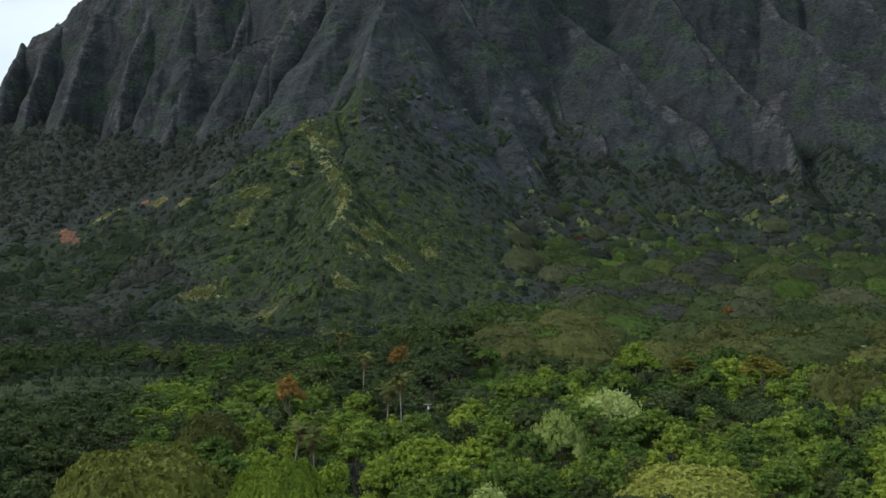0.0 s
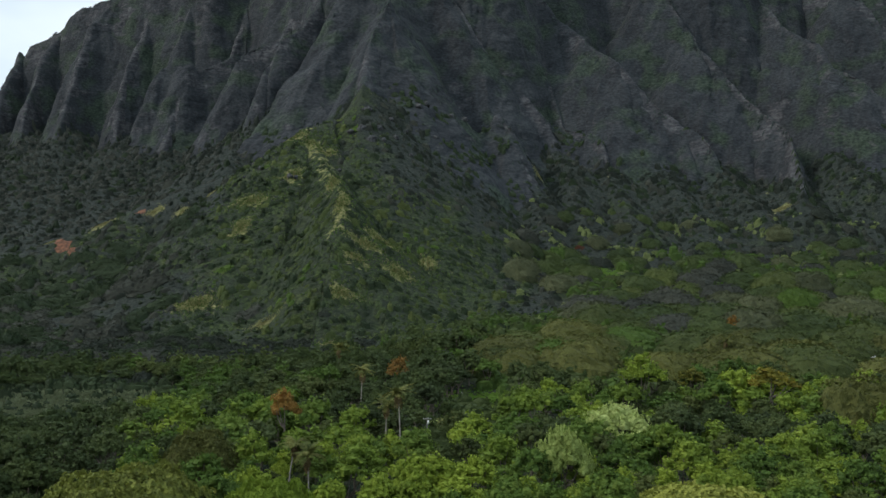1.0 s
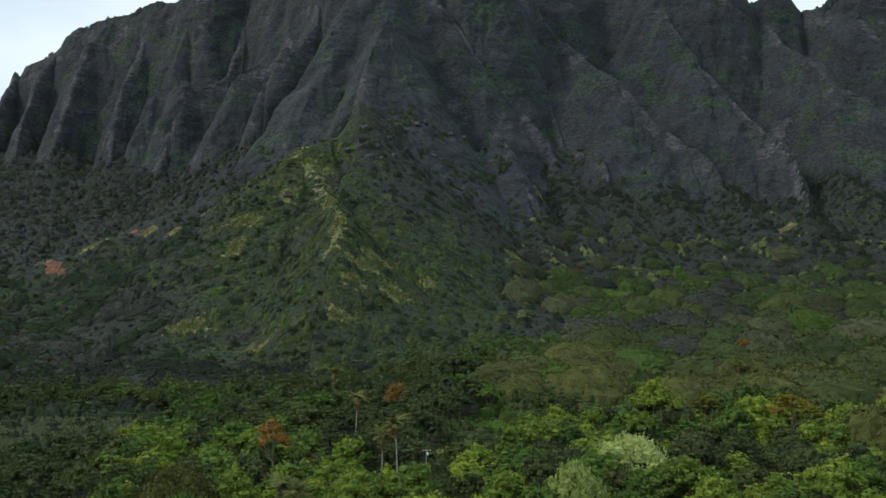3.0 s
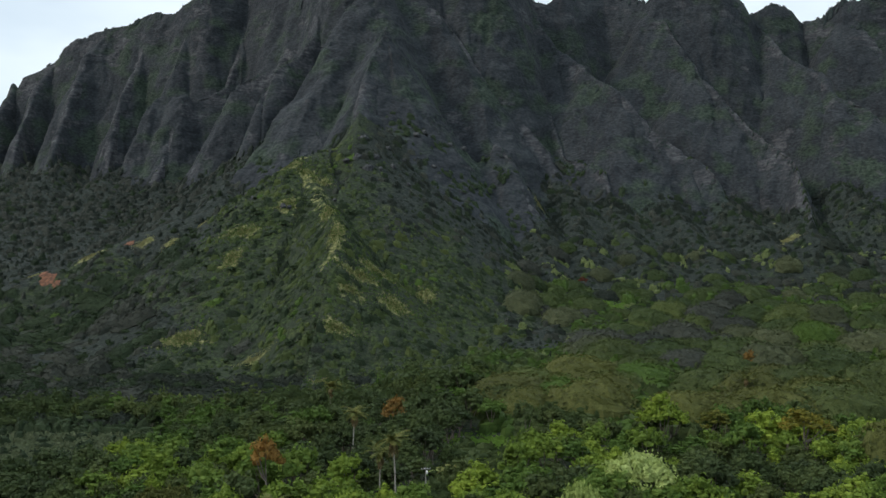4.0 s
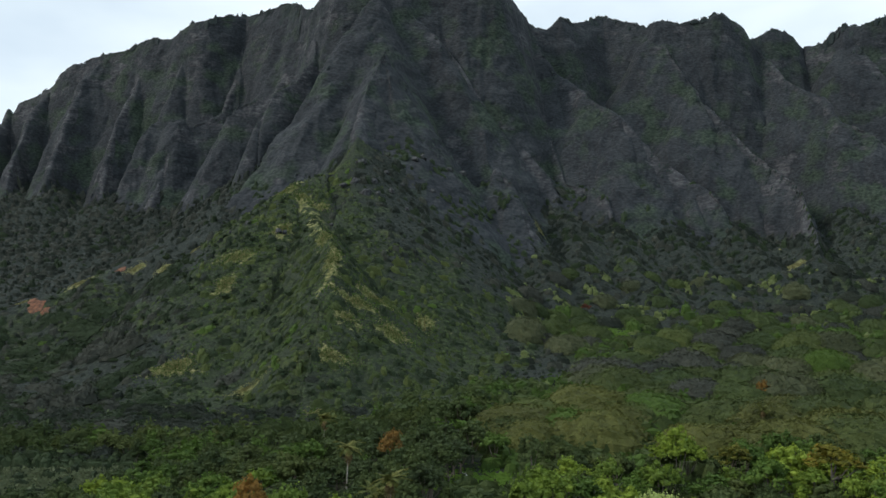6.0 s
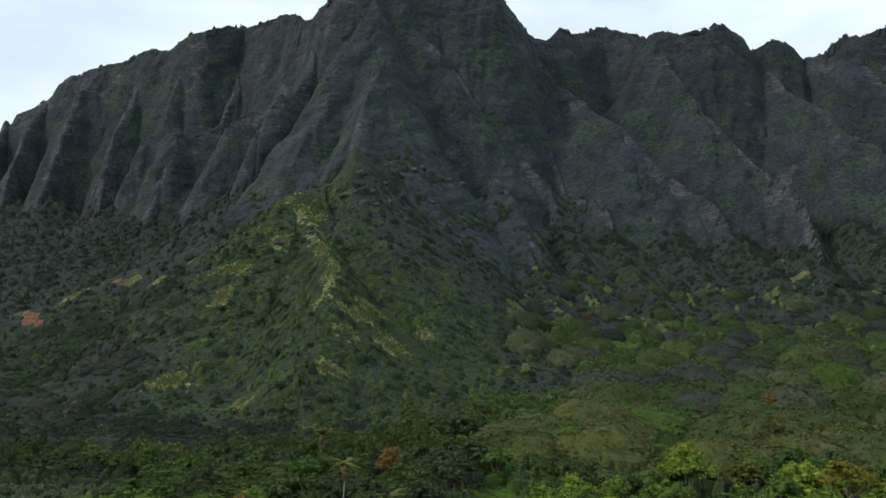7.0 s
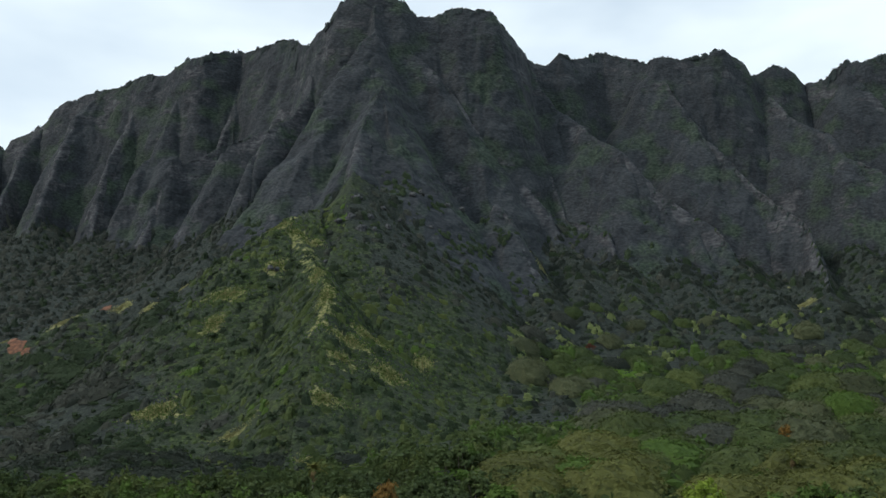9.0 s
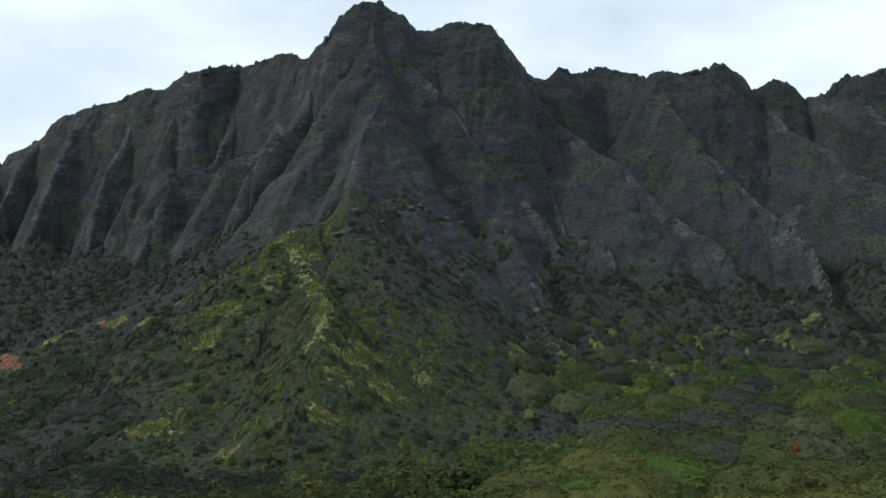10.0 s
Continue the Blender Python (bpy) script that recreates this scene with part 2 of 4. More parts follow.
# cliff shrubs carry the same painted haze blue as the cliff scrub
LEAF["cliff"] = leaf_material("leaf_cliff_hazed", (0.012, 0.018, 0.019), (0.024, 0.034, 0.033), (0.042, 0.055, 0.047), 0.1)
LEAF["reed"] = leaf_material("leaf_reed", (0.085, 0.105, 0.055), (0.13, 0.155, 0.08), (0.19, 0.215, 0.115))
LEAF["frond_dry"] = leaf_material("frond_dry", (0.09, 0.065, 0.03), (0.15, 0.11, 0.05), (0.22, 0.17, 0.08))
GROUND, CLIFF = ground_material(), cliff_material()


# ---- land: crest lines of ridges and spurs, with slopes falling away from them ----
def lattice(x, y, seed=0):
    h = np.sin(x * 127.1 + y * 311.7 + seed * 74.7) * 43758.5453
    return h - np.floor(h)


def wave(x, y, seed=0):
    """Smooth noise from -1 to 1, one wave a unit."""
    x, y = np.asarray(x, float), np.asarray(y, float)
    i, j = np.floor(x), np.floor(y)
    u, v = x - i, y - j
    u, v = u * u * (3 - 2 * u), v * v * (3 - 2 * v)
    a, b = lattice(i, j, seed), lattice(i + 1, j, seed)
    c, d = lattice(i, j + 1, seed), lattice(i + 1, j + 1, seed)
    return 2 * (a + (b - a) * u + (c - a) * v + (a - b - c + d) * u * v) - 1


def waves(x, y, size, octaves=4, seed=0):
    total, gain = 0.0, 1.0
    for k in range(octaves):
        total = total + gain * wave(x / size * 2**k, y / size * 2**k, seed + k)
        gain *= 0.5
    return total


CREST_WEST = [(-1600, 1760, 430), (-1291, 1708, 469), (-967, 1650, 475), (-831, 1608, 485), (-785, 1596, 492), (-699, 1567, 528), (-655, 1546, 560),
              (-573, 1508, 567), (-505, 1479, 577), (-440, 1442, 580), (-378, 1408, 593), (-320, 1442, 606), (-242, 1367, 602), (-189, 1300, 563),
              (-159, 1263, 579), (-141, 1250, 606), (-109, 1242, 624), (-83, 1242, 627)]
CREST_PEAK = [(-83, 1242, 627), (-56, 1242, 607), (-32, 1246, 589), (0, 1250, 586), (36, 1246, 596), (76, 1242, 589), (98, 1275, 571), (134, 1338, 559),
              (163, 1350, 554), (186, 1357, 577), (210, 1375, 570), (269, 1408, 595), (326, 1367, 561)]
CREST_EAST = [(326, 1367, 561), (338, 1351, 568), (375, 1338, 567), (433, 1329, 568), (495, 1371, 544), (521, 1375, 566), (549, 1383, 563),
              (585, 1395, 538), (608, 1367, 534), (632, 1342, 559), (679, 1325, 571), (954, 1300, 632), (1500, 1350, 560)]
# crest, steepness of its flanks (to the right and to the left of its way, where they differ), roundness in metres, depth of the chutes in its flanks
RIDGES = [
    (CREST_WEST, 4.6, 6, 9, 1), (CREST_PEAK, 3.2, 6, 12, 2), (CREST_EAST, 3.2, 6, 12, 2),
    ([(-91, 1225, 594), (-90, 1200, 541), (-108, 1183, 518), (-110, 1173, 495), (-118, 1150, 430)], (3.0, 1.5), 3, 9, 6),
    ([(-84, 1150, 405), (-71, 1110, 432), (-80, 1067, 378), (-91, 1017, 323), (-90, 966, 271)], (2.4, 1.5), 2, 6, 3),
    ([(-59, 1225, 544), (-2, 1200, 481), (55, 1175, 387), (99, 1162, 326), (144, 1142, 279)], (1.5, 2.6), 2, 8, 6),
    ([(-71, 1110, 430), (-42, 1102, 384), (-12, 1096, 336), (8, 1082, 288), (14, 1066, 252)], (1.3, 2.6), 2, 6, 3),
    ([(-71, 1110, 429), (-57, 1080, 360), (-44, 1050, 290), (-36, 1020, 232)], 1.15, 8, 7, 2),
    ([(4, 1158, 341), (30, 1130, 294), (38, 1092, 248)], 1.8, 3, 4, 7),
    ([(44, 1084, 256), (58, 1064, 274), (68, 1050, 266), (78, 1034, 248), (84, 1022, 230), (103, 992, 190)], 1.22, 4, 11, 4),
    ([(131, 1333, 555), (171, 1283, 467), (203, 1231, 416), (240, 1183, 370), (260, 1154, 330), (283, 1133, 296), (310, 1118, 273), (336, 1083, 237), (348, 1062, 195)], (1.45, 2.7), 2, 9, 6),
    ([(106, 1283, 483), (141, 1217, 372), (164, 1158, 290), (201, 1100, 243), (204, 1071, 199)], (1.5, 2.4), 2, 8, 6),
    ([(336, 1346, 552), (370, 1283, 446), (398, 1233, 378), (423, 1199, 322), (447, 1119, 259), (436, 1058, 211), (411, 982, 157)], (1.45, 2.7), 2, 9, 6),
    ([(497, 1367, 538), (517, 1300, 457), (544, 1242, 409), (547, 1200, 369), (576, 1167, 338), (628, 1108, 253)], (1.45, 2.7), 2, 9, 6),
    ([(627, 1333, 539), (668, 1275, 441), (739, 1208, 364), (743, 1125, 256)], (1.45, 2.7), 2, 9, 6),
    ([(-180, 1288, 544), (-178, 1230, 467), (-196, 1192, 422), (-219, 1162, 393), (-233, 1143, 352), (-244, 1118, 288)], (2.9, 2.2), 7, 9, 4),
    ([(-242, 1367, 594), (-230, 1314, 476), (-246, 1293, 433), (-297, 1278, 411), (-312, 1266, 365), (-325, 1243, 311), (-322, 1218, 275)], (2.9, 2.2), 7, 9, 4),
    ([(-325, 1442, 601), (-322, 1405, 506), (-343, 1373, 427), (-396, 1348, 398), (-413, 1318, 332), (-415, 1286, 276)], (2.9, 2.2), 7, 9, 4),
    ([(-406, 1421, 583), (-416, 1405, 512), (-423, 1382, 444), (-449, 1363, 408), (-457, 1334, 336), (-454, 1300, 273)], (2.9, 2.2), 7, 9, 4),
    ([(-505, 1479, 575), (-504, 1453, 503), (-516, 1413, 426), (-519, 1375, 363), (-508, 1331, 296)], (2.9, 2.2), 7, 9, 4),
    ([(-573, 1508, 567), (-601, 1492, 522), (-612, 1442, 435), (-612, 1399, 368), (-608, 1359, 310)], (2.9, 2.2), 7, 9, 4),
    ([(-699, 1567, 528), (-709, 1524, 465), (-707, 1474, 393), (-694, 1416, 316)], (2.9, 2.2), 7, 9, 4),
    ([(-785, 1596, 492), (-787, 1534, 417), (-764, 1456, 323)], (2.9, 2.2), 7, 9, 4),
]
# grassy spurs below the rock
SPURS = [
    ([(-90, 982, 287), (-91, 966, 272), (-116, 952, 243), (-151, 928, 229), (-120, 867, 185), (-87, 769, 143), (-89, 725, 109), (-83, 692, 75), (-64, 658, 46)], (1.05, 0.82), 5, 13, 4),
    ([(-151, 928, 227), (-183, 921, 196), (-241, 917, 171), (-315, 904, 142), (-387, 888, 109), (-464, 875, 79)], (0.75, 0.9), 6, 10, 4),
    ([(-162, 921, 216), (-185, 867, 159), (-201, 821, 120), (-209, 775, 77)], 0.95, 5, 10, 4),
]
# fans of overgrown debris below the feet of the rock: top, metres forward and down to the foot
FANS = [(x, y, z, 130, 74) for x, y, z in ((38, 1092, 228), (0, 1090, 222), (-35, 1030, 206), (103, 990, 172), (150, 1085, 216), (204, 1071, 203), (270, 1080, 205), (348, 1062, 197), (411, 990, 160), (500, 1060, 205), (628, 1108, 253), (743, 1125, 256))]
FANS += [(x, y, z - 8, 95, 62) for x, y, z in ((-165, 1060, 240), (-239, 1103, 270), (-316, 1201, 257), (-407, 1268, 258), (-445, 1281, 255), (-498, 1312, 277), (-596, 1339, 291), (-680, 1395, 297), (-749, 1434, 304))]
for x, y, z, out, down in FANS:
    SPURS.append(([(x, y + 50, z + 26), (x, y, z), (x + 0.04 * x, y - out, z - down)], 0.8, 14, 9, 3))
# ravines cut beside the spurs: line, depth, half width
RAVINES = [
    ([(-36, 1160), (0, 1136), (22, 1112), (34, 1080)], 60, 40), ([(-104, 1140), (-120, 1085), (-135, 1040), (-150, 1005)], 34, 36),
    ([(30, 1222), (92, 1200), (134, 1180), (180, 1150)], 18, 34), ([(60, 1150), (66, 1110), (60, 1085)], 15, 30), ([(110, 1085), (118, 1040), (140, 985)], 20, 34),
    ([(160, 1330), (215, 1280), (250, 1235), (292, 1188), (315, 1160), (355, 1128), (392, 1080)], 38, 42),
    ([(370, 1330), (412, 1280), (445, 1240), (478, 1190), (500, 1125)], 44, 42),
    ([(535, 1360), (560, 1295), (590, 1250), (610, 1200), (660, 1150)], 38, 42), ([(660, 1330), (710, 1270), (790, 1210)], 38, 42),
    ([(-150, 1235), (-160, 1200), (-175, 1165), (-200, 1130)], 30, 34), ([(-215, 1290), (-240, 1262), (-285, 1250), (-300, 1220)], 34, 36),
    ([(-290, 1380), (-310, 1345), (-365, 1335), (-390, 1305)], 34, 34), ([(-372, 1400), (-395, 1375), (-430, 1360), (-448, 1318)], 26, 26),
    ([(-450, 1440), (-478, 1410), (-500, 1370), (-502, 1330)], 32, 32), ([(-545, 1480), (-570, 1440), (-582, 1400), (-585, 1360)], 32, 34),
    ([(-640, 1530), (-668, 1480), (-676, 1430)], 34, 38), ([(-740, 1560), (-756, 1510), (-758, 1460)], 34, 38),
]
FLOOR_Y = [-4500, 0, 250, 330, 420, 560, 670, 800, 912, 980, 1062, 1143, 1300, 1500, 1800, 2600, 6000]
FLOOR_EAST = [-2, 0, 2, 4, 12, 27, 36, 70, 104, 135, 172, 200, 245, 260, 200, 0, -2]
FLOOR_WEST = [-2, 0, 0, -1, -2, 4, 20, 52, 96, 124, 155, 186, 250, 275, 200, 0, -2]


def smooth(a, b, x):
    t = np.clip((x - a) / (b - a), 0, 1)
    return t * t * (3 - 2 * t)


def valley(x, y):
    east = smooth(-170, 60, x)
    z = east * np.interp(y, FLOOR_Y, FLOOR_EAST) + (1 - east) * np.interp(y, FLOOR_Y, FLOOR_WEST)
    rough = smooth(350, 800, y) * smooth(2600, 1700, y)
    return z + rough * (5.0 * waves(x, y, 85, 3, 11) + 1.6 * waves(x, y, 18, 3, 17)) + 0.6 * waves(x, y, 40, 2, 3)


def ridge(x, y, crest, steep, round_off, chute, seed, edge):
    best, u, d, side = np.full(x.shape, -1e4), np.zeros(x.shape), np.zeros(x.shape), np.zeros(x.shape)
    along = 0.0
    for (x0, y0, z0), (x1, y1, z1) in zip(crest, crest[1:]):
        dx, dy = x1 - x0, y1 - y0
        long = math.hypot(dx, dy)
        t = np.clip(((x - x0) * dx + (y - y0) * dy) / long**2, 0, 1)
        off = np.hypot(x - x0 - t * dx, y - y0 - t * dy)
        west = (x - x0) * dy - (y - y0) * dx > 0
        z = z0 + t * (z1 - z0) - np.where(west, steep[0], steep[1]) * (np.sqrt(off * off + round_off**2) - round_off + edge * (1 - np.exp(-off / 12)))
        win = z > best
        best, u, d = np.where(win, z, best), np.where(win, along + t * long, u), np.where(win, off, d)
        side = np.where(win, np.where(west, 1.0, -1.0), side)
        along += long
    return best + chute * smooth(0, 40, d) * (np.abs(waves(u, side * 50 + d * 0.10, 24, 3, seed)) - 0.4), d


def highest(x, y, ridges, seed):
    """The highest of the ridges at each place, and the way to its crest; each is worked out only where it can reach."""
    top, off = np.full(x.shape, -1e4), np.full(x.shape, 1e3)
    for k, (crest, steep, round_off, chute, edge) in enumerate(ridges):
        c = np.array(crest, float)
        steep = steep if isinstance(steep, tuple) else (steep, steep)
        reach = (c[:, 2].max() + 20) / min(steep)
        near = (x > c[:, 0].min() - reach) & (x < c[:, 0].max() + reach) & (y > c[:, 1].min() - reach) & (y < c[:, 1].max() + reach)
        if near.any():
            z, d = ridge(x[near], y[near], crest, steep, round_off, chute, seed + 7 * k, edge)
            off[near] = np.where(z > top[near], d, off[near])
            top[near] = np.maximum(top[near], z)
    return top, off


def ravines(x, y):
    """How deep the ravines are cut at each place."""
    cut = np.zeros(x.shape)
    for line, depth, half in RAVINES:
        for k, ((x0, y0), (x1, y1)) in enumerate(zip(line, line[1:])):
            dx, dy = x1 - x0, y1 - y0
            t = np.clip(((x - x0) * dx + (y - y0) * dy) / (dx * dx + dy * dy), 0, 1)
            d = np.hypot(x - x0 - t * dx, y - y0 - t * dy)
            start = 0.3 + 0.7 * t if k == 0 else 1.0
            cut = np.maximum(cut, depth * start * np.maximum(0, 1 - d / half))
    return cut


def either(a, b, k):
    return np.maximum(a, b) + np.maximum(k - np.abs(a - b), 0) ** 2 / (4 * k)


def land(x, y):
    """Height of the land, how far the rock stands above the soft ground, and how far the next crest is."""
    wx, wy = x + 4 * waves(x, y, 45, 3, 21), y + 4 * waves(x, y, 45, 3, 31)
    rock, off = highest(wx, wy, RIDGES, 40)
    rock = rock - ravines(wx, wy)
    soft = either(highest(wx, wy, SPURS, 400)[0], valley(x, y), 14.0)
    gap = rock - soft
    hard = smooth(-5, 30, gap)
    z = either(rock, soft, 9.0)
    away = smooth(0, 28, off)
    z = z + hard * (away * (2.2 * waves(x, y, 24, 3, 71) + 6.0 * (0.35 - np.abs(waves(x, y, 42, 4, 77)))) + 1.4 * waves(x, y, 7, 2, 79) + (1 - away) * 2.6 * waves(x, y, 26, 2, 78))
    return z, gap, off


def mesh_object(name, verts, faces, material, parent=None):
    me = bpy.data.meshes.new(name)
    verts, faces = np.asarray(verts, np.float32), np.asarray(faces, np.int32)
    k = faces.shape[1]
    me.vertices.add(len(verts))
    me.vertices.foreach_set("co", verts.ravel())
    me.loops.add(faces.size)
    me.loops.foreach_set("vertex_index", faces.ravel())
    me.polygons.add(len(faces))
    me.polygons.foreach_set("loop_start", np.arange(len(faces), dtype=np.int32) * k)
    me.update(calc_edges=True)
    if material in LEAF.values():
        me.shade_flat()
    me.materials.append(material)
    ob = new(name, me)
    if parent:
        ob.parent = parent
    return ob


LAND_AZ = np.radians(np.r_[np.linspace(-37, 37, 741), np.arange(41, 322, 5)])
LAND_FAR = np.r_[0.001, np.geomspace(5, 180, 14), np.arange(194, 600, 14.0), np.arange(600, 700, 6.0), np.arange(700, 1000, 4.0), np.arange(1000, 1500, 2.6), np.arange(1500, 1760, 5), np.geomspace(1780, 4600, 14)]
_a, _r = np.meshgrid(LAND_AZ, LAND_FAR)
LAND_X, LAND_Y = _r * np.sin(_a), _r * np.cos(_a)
LAND_Z, LAND_GAP, LAND_OFF = land(LAND_X, LAND_Y)
# dusky thicket grows below the rock, grass along the crests of the spurs; the east also gets painted shade
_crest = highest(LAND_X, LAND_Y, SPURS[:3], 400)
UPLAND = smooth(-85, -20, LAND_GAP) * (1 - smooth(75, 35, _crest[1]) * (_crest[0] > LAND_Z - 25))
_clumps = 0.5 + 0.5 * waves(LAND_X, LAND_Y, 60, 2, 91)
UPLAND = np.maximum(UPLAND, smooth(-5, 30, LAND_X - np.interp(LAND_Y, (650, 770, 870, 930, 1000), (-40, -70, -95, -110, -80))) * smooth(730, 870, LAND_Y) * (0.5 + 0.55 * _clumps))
# ground among the eastern domed trees darkened to paint the shade between crowns
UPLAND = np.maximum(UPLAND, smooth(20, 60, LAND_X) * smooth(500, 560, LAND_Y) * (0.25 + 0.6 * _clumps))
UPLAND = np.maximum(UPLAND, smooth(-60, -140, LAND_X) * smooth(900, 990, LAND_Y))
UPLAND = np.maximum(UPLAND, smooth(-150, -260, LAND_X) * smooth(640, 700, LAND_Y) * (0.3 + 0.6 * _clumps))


def ground_at(x, y, field=LAND_Z):
    """The sheet's height (or another field of it) at places in front of the flight."""
    a, r = np.arctan2(x, y), np.hypot(x, y)
    i = np.clip((a - LAND_AZ[0]) / (LAND_AZ[1] - LAND_AZ[0]), 0, 739.999)
    j = np.clip(np.interp(r, LAND_FAR, np.arange(len(LAND_FAR))), 0, len(LAND_FAR) - 1.001)
    i0, j0 = i.astype(int), j.astype(int)
    u, v = i - i0, j - j0
    return (field[j0, i0] * (1 - u) + field[j0, i0 + 1] * u) * (1 - v) + (field[j0 + 1, i0] * (1 - u) + field[j0 + 1, i0 + 1] * u) * v


# dry grass along the spurs and on open patches of the slope, and bare red soil: x, y, half widths
DRY = [(-156, 915, 14, 7), (-137, 904, 12, 6), (-120, 893, 11, 5), (-102, 804, 7, 16), (-88, 752, 7, 14), (-147, 850, 12, 9), (-181, 821, 18, 9), (-183, 787, 9, 12),
       (-200, 711, 19, 8), (-66, 719, 17, 6), (-53, 739, 17, 7), (-36, 705, 13, 9), (-16, 743, 11, 8), (-70, 698, 9, 6), (-77, 660, 12, 6), (-78, 613, 9, 6),
       (18, 660, 9, 4), (-140, 676, 13, 5), (-260, 868, 10, 8), (-297, 891, 11, 5), (-236, 872, 9, 5), (-350, 893, 12, 5), (-400, 885, 8, 5), (112, 1008, 7, 7), (385, 985, 12, 8)]
SOIL_SPOTS = [(-381, 872, 8, 7), (-312, 896, 5, 4), (-370, 866, 5, 5), (-389, 879, 4, 4)]


def on_patch(x, y, more=1.0):
    out = np.zeros(np.shape(x), bool)
    for cx, cy, ax, ay in DRY + SOIL_SPOTS:
        out |= ((x - cx) / (ax + more)) ** 2 + ((y - cy) / (ay + more)) ** 2 < 1
    return out


def dryness(x, y):
    """How dry the grass is: most in the middle of each patch, thin along the spur crests, where it also paints lit
    grass.
    """
    out = np.zeros(x.shape)
    for cx, cy, ax, ay in DRY:
        out = np.maximum(out, 0.95 * np.exp(-0.8 * (((x - cx) / ax) ** 2 + ((y - cy) / ay) ** 2)))
    # straw colour along the first spur's crest paints its sunlit grass
    top, off = highest(x, y, SPURS[:1], 400)
    return np.maximum(out, 0.52 * smooth(18, 3, off) * (top > 60) * (top < 232))


def sheet():
    """The land as a grid of bearings and rows; the rows crowd together where the land climbs steeply."""
    az = np.radians(np.r_[np.linspace(-30, 30, 821), np.arange(34, 327, 5)])
    fine = np.arange(600, 1762, 1.7)
    a, r = np.meshgrid(az, fine)
    z, gap, off = land(r * np.sin(a), r * np.cos(a))
    dz, dr = np.diff(z, axis=0), 1.7
    step = np.hypot(dr, 0.85 * dz) * np.where(dz < -0.3, 0.3, 1.0) * np.where(gap[1:] < -6, 0.3, 1.0) * np.where(gap[1:] > 0, 1.3 + 2.5 * np.exp(-off[1:] / 7), 1.0)
    far = np.vstack([np.zeros((1, len(az))), np.cumsum(step, axis=0)])
    far /= far[-1]
    wide = 9
    padded = np.pad(far, ((0, 0), (wide, wide)), mode="edge")
    run = np.cumsum(np.pad(padded, ((0, 0), (1, 0))), axis=1)
    far = (run[:, 2 * wide + 1:] - run[:, :-2 * wide - 1]) / (2 * wide + 1)
    share = np.linspace(0, 1, 410)
    radius = np.stack([np.interp(share, far[:, k], fine) for k in range(len(az))], 1)
    slope_r = np.gradient(z, fine, axis=0)
    slope_a = np.gradient(z, az, axis=1) / r

    def sampled(field):
        return np.stack([np.interp(radius[:, k], fine, field[:, k]) for k in range(len(az))], 1)
    mid = [sampled(q) for q in (z, gap, off, slope_r, slope_a)]
    before, behind = LAND_FAR[LAND_FAR < 598], LAND_FAR[LAND_FAR > 1765]
    out = []
    for rows in (before, behind):
        a2, r2 = np.meshgrid(az, rows)
        out.append((r2, *land(r2 * np.sin(a2), r2 * np.cos(a2))))
    rad = np.vstack([out[0][0], radius, out[1][0]])
    z, gap, off = (np.vstack([out[0][k + 1], mid[k], out[1][k + 1]]) for k in range(3))
    a = np.broadcast_to(az, rad.shape)
    x, y = rad * np.sin(a), rad * np.cos(a)
    # ledges and hollows push the steep rock out and in
    sr, sa = (np.vstack([np.zeros(out[0][0].shape), mid[k], np.zeros(out[1][0].shape)]) for k in (3, 4))
    steep = np.hypot(sr, sa) + 1e-6
    nx, ny = -(sr * np.sin(a) + sa * np.cos(a)) / steep, -(sr * np.cos(a) - sa * np.sin(a)) / steep
    dip = z + 7 * waves(x, y, 150, 2, 83)
    side = x * 0.8 - y * 0.6
    push = 0.6 * waves(side / 3, dip, 9, 3, 84) + 0.6 * waves(side / 1.3, dip, 5, 2, 87) + 2.8 * waves(side, dip / 2.8, 20, 3, 90)
    push = push * smooth(0, 18, gap) * smooth(0.5, 1.5, steep)
    return x + nx * push, y + ny * push, z, gap, off


def build_land():
    """One sheet out to the horizon, finest where the flight looks; its rock is the mountain."""
    x, y, z, gap, off = sheet()
    rows, cols = x.shape
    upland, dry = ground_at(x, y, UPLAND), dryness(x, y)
    v = np.stack([x, y, z], -1).reshape(-1, 3)
    i, j = np.meshgrid(np.arange(rows - 1), np.arange(cols), indexing="ij")
    j2 = (j + 1) % cols
    f = np.stack([i * cols + j2, (i + 1) * cols + j2, (i + 1) * cols + j, i * cols + j], -1).reshape(-1, 4)
    rock = (gap > 0).reshape(-1)[f].all(1)
    made = []
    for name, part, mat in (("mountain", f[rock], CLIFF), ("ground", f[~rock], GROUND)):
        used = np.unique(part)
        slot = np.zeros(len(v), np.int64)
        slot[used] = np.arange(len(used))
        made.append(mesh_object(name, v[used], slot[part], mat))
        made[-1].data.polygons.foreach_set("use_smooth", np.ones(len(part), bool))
        # rock bared near crests and low down; the crest band paints in relief contrast
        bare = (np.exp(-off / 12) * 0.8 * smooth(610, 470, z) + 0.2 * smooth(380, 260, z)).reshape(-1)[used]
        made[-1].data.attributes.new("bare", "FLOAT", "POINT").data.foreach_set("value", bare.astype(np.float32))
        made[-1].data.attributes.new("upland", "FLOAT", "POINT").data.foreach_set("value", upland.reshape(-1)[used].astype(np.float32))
        made[-1].data.attributes.new("dry", "FLOAT", "POINT").data.foreach_set("value", dry.reshape(-1)[used].astype(np.float32))
    tagged(made[0], "steep fluted basalt mountain with knife-edged spurs and dark green scrub blued for haze", "mountain", kind="structure")
    tagged(made[1], "rolling valley floor and lower slopes under grass and scrub", "ground", kind="structure")


build_land()


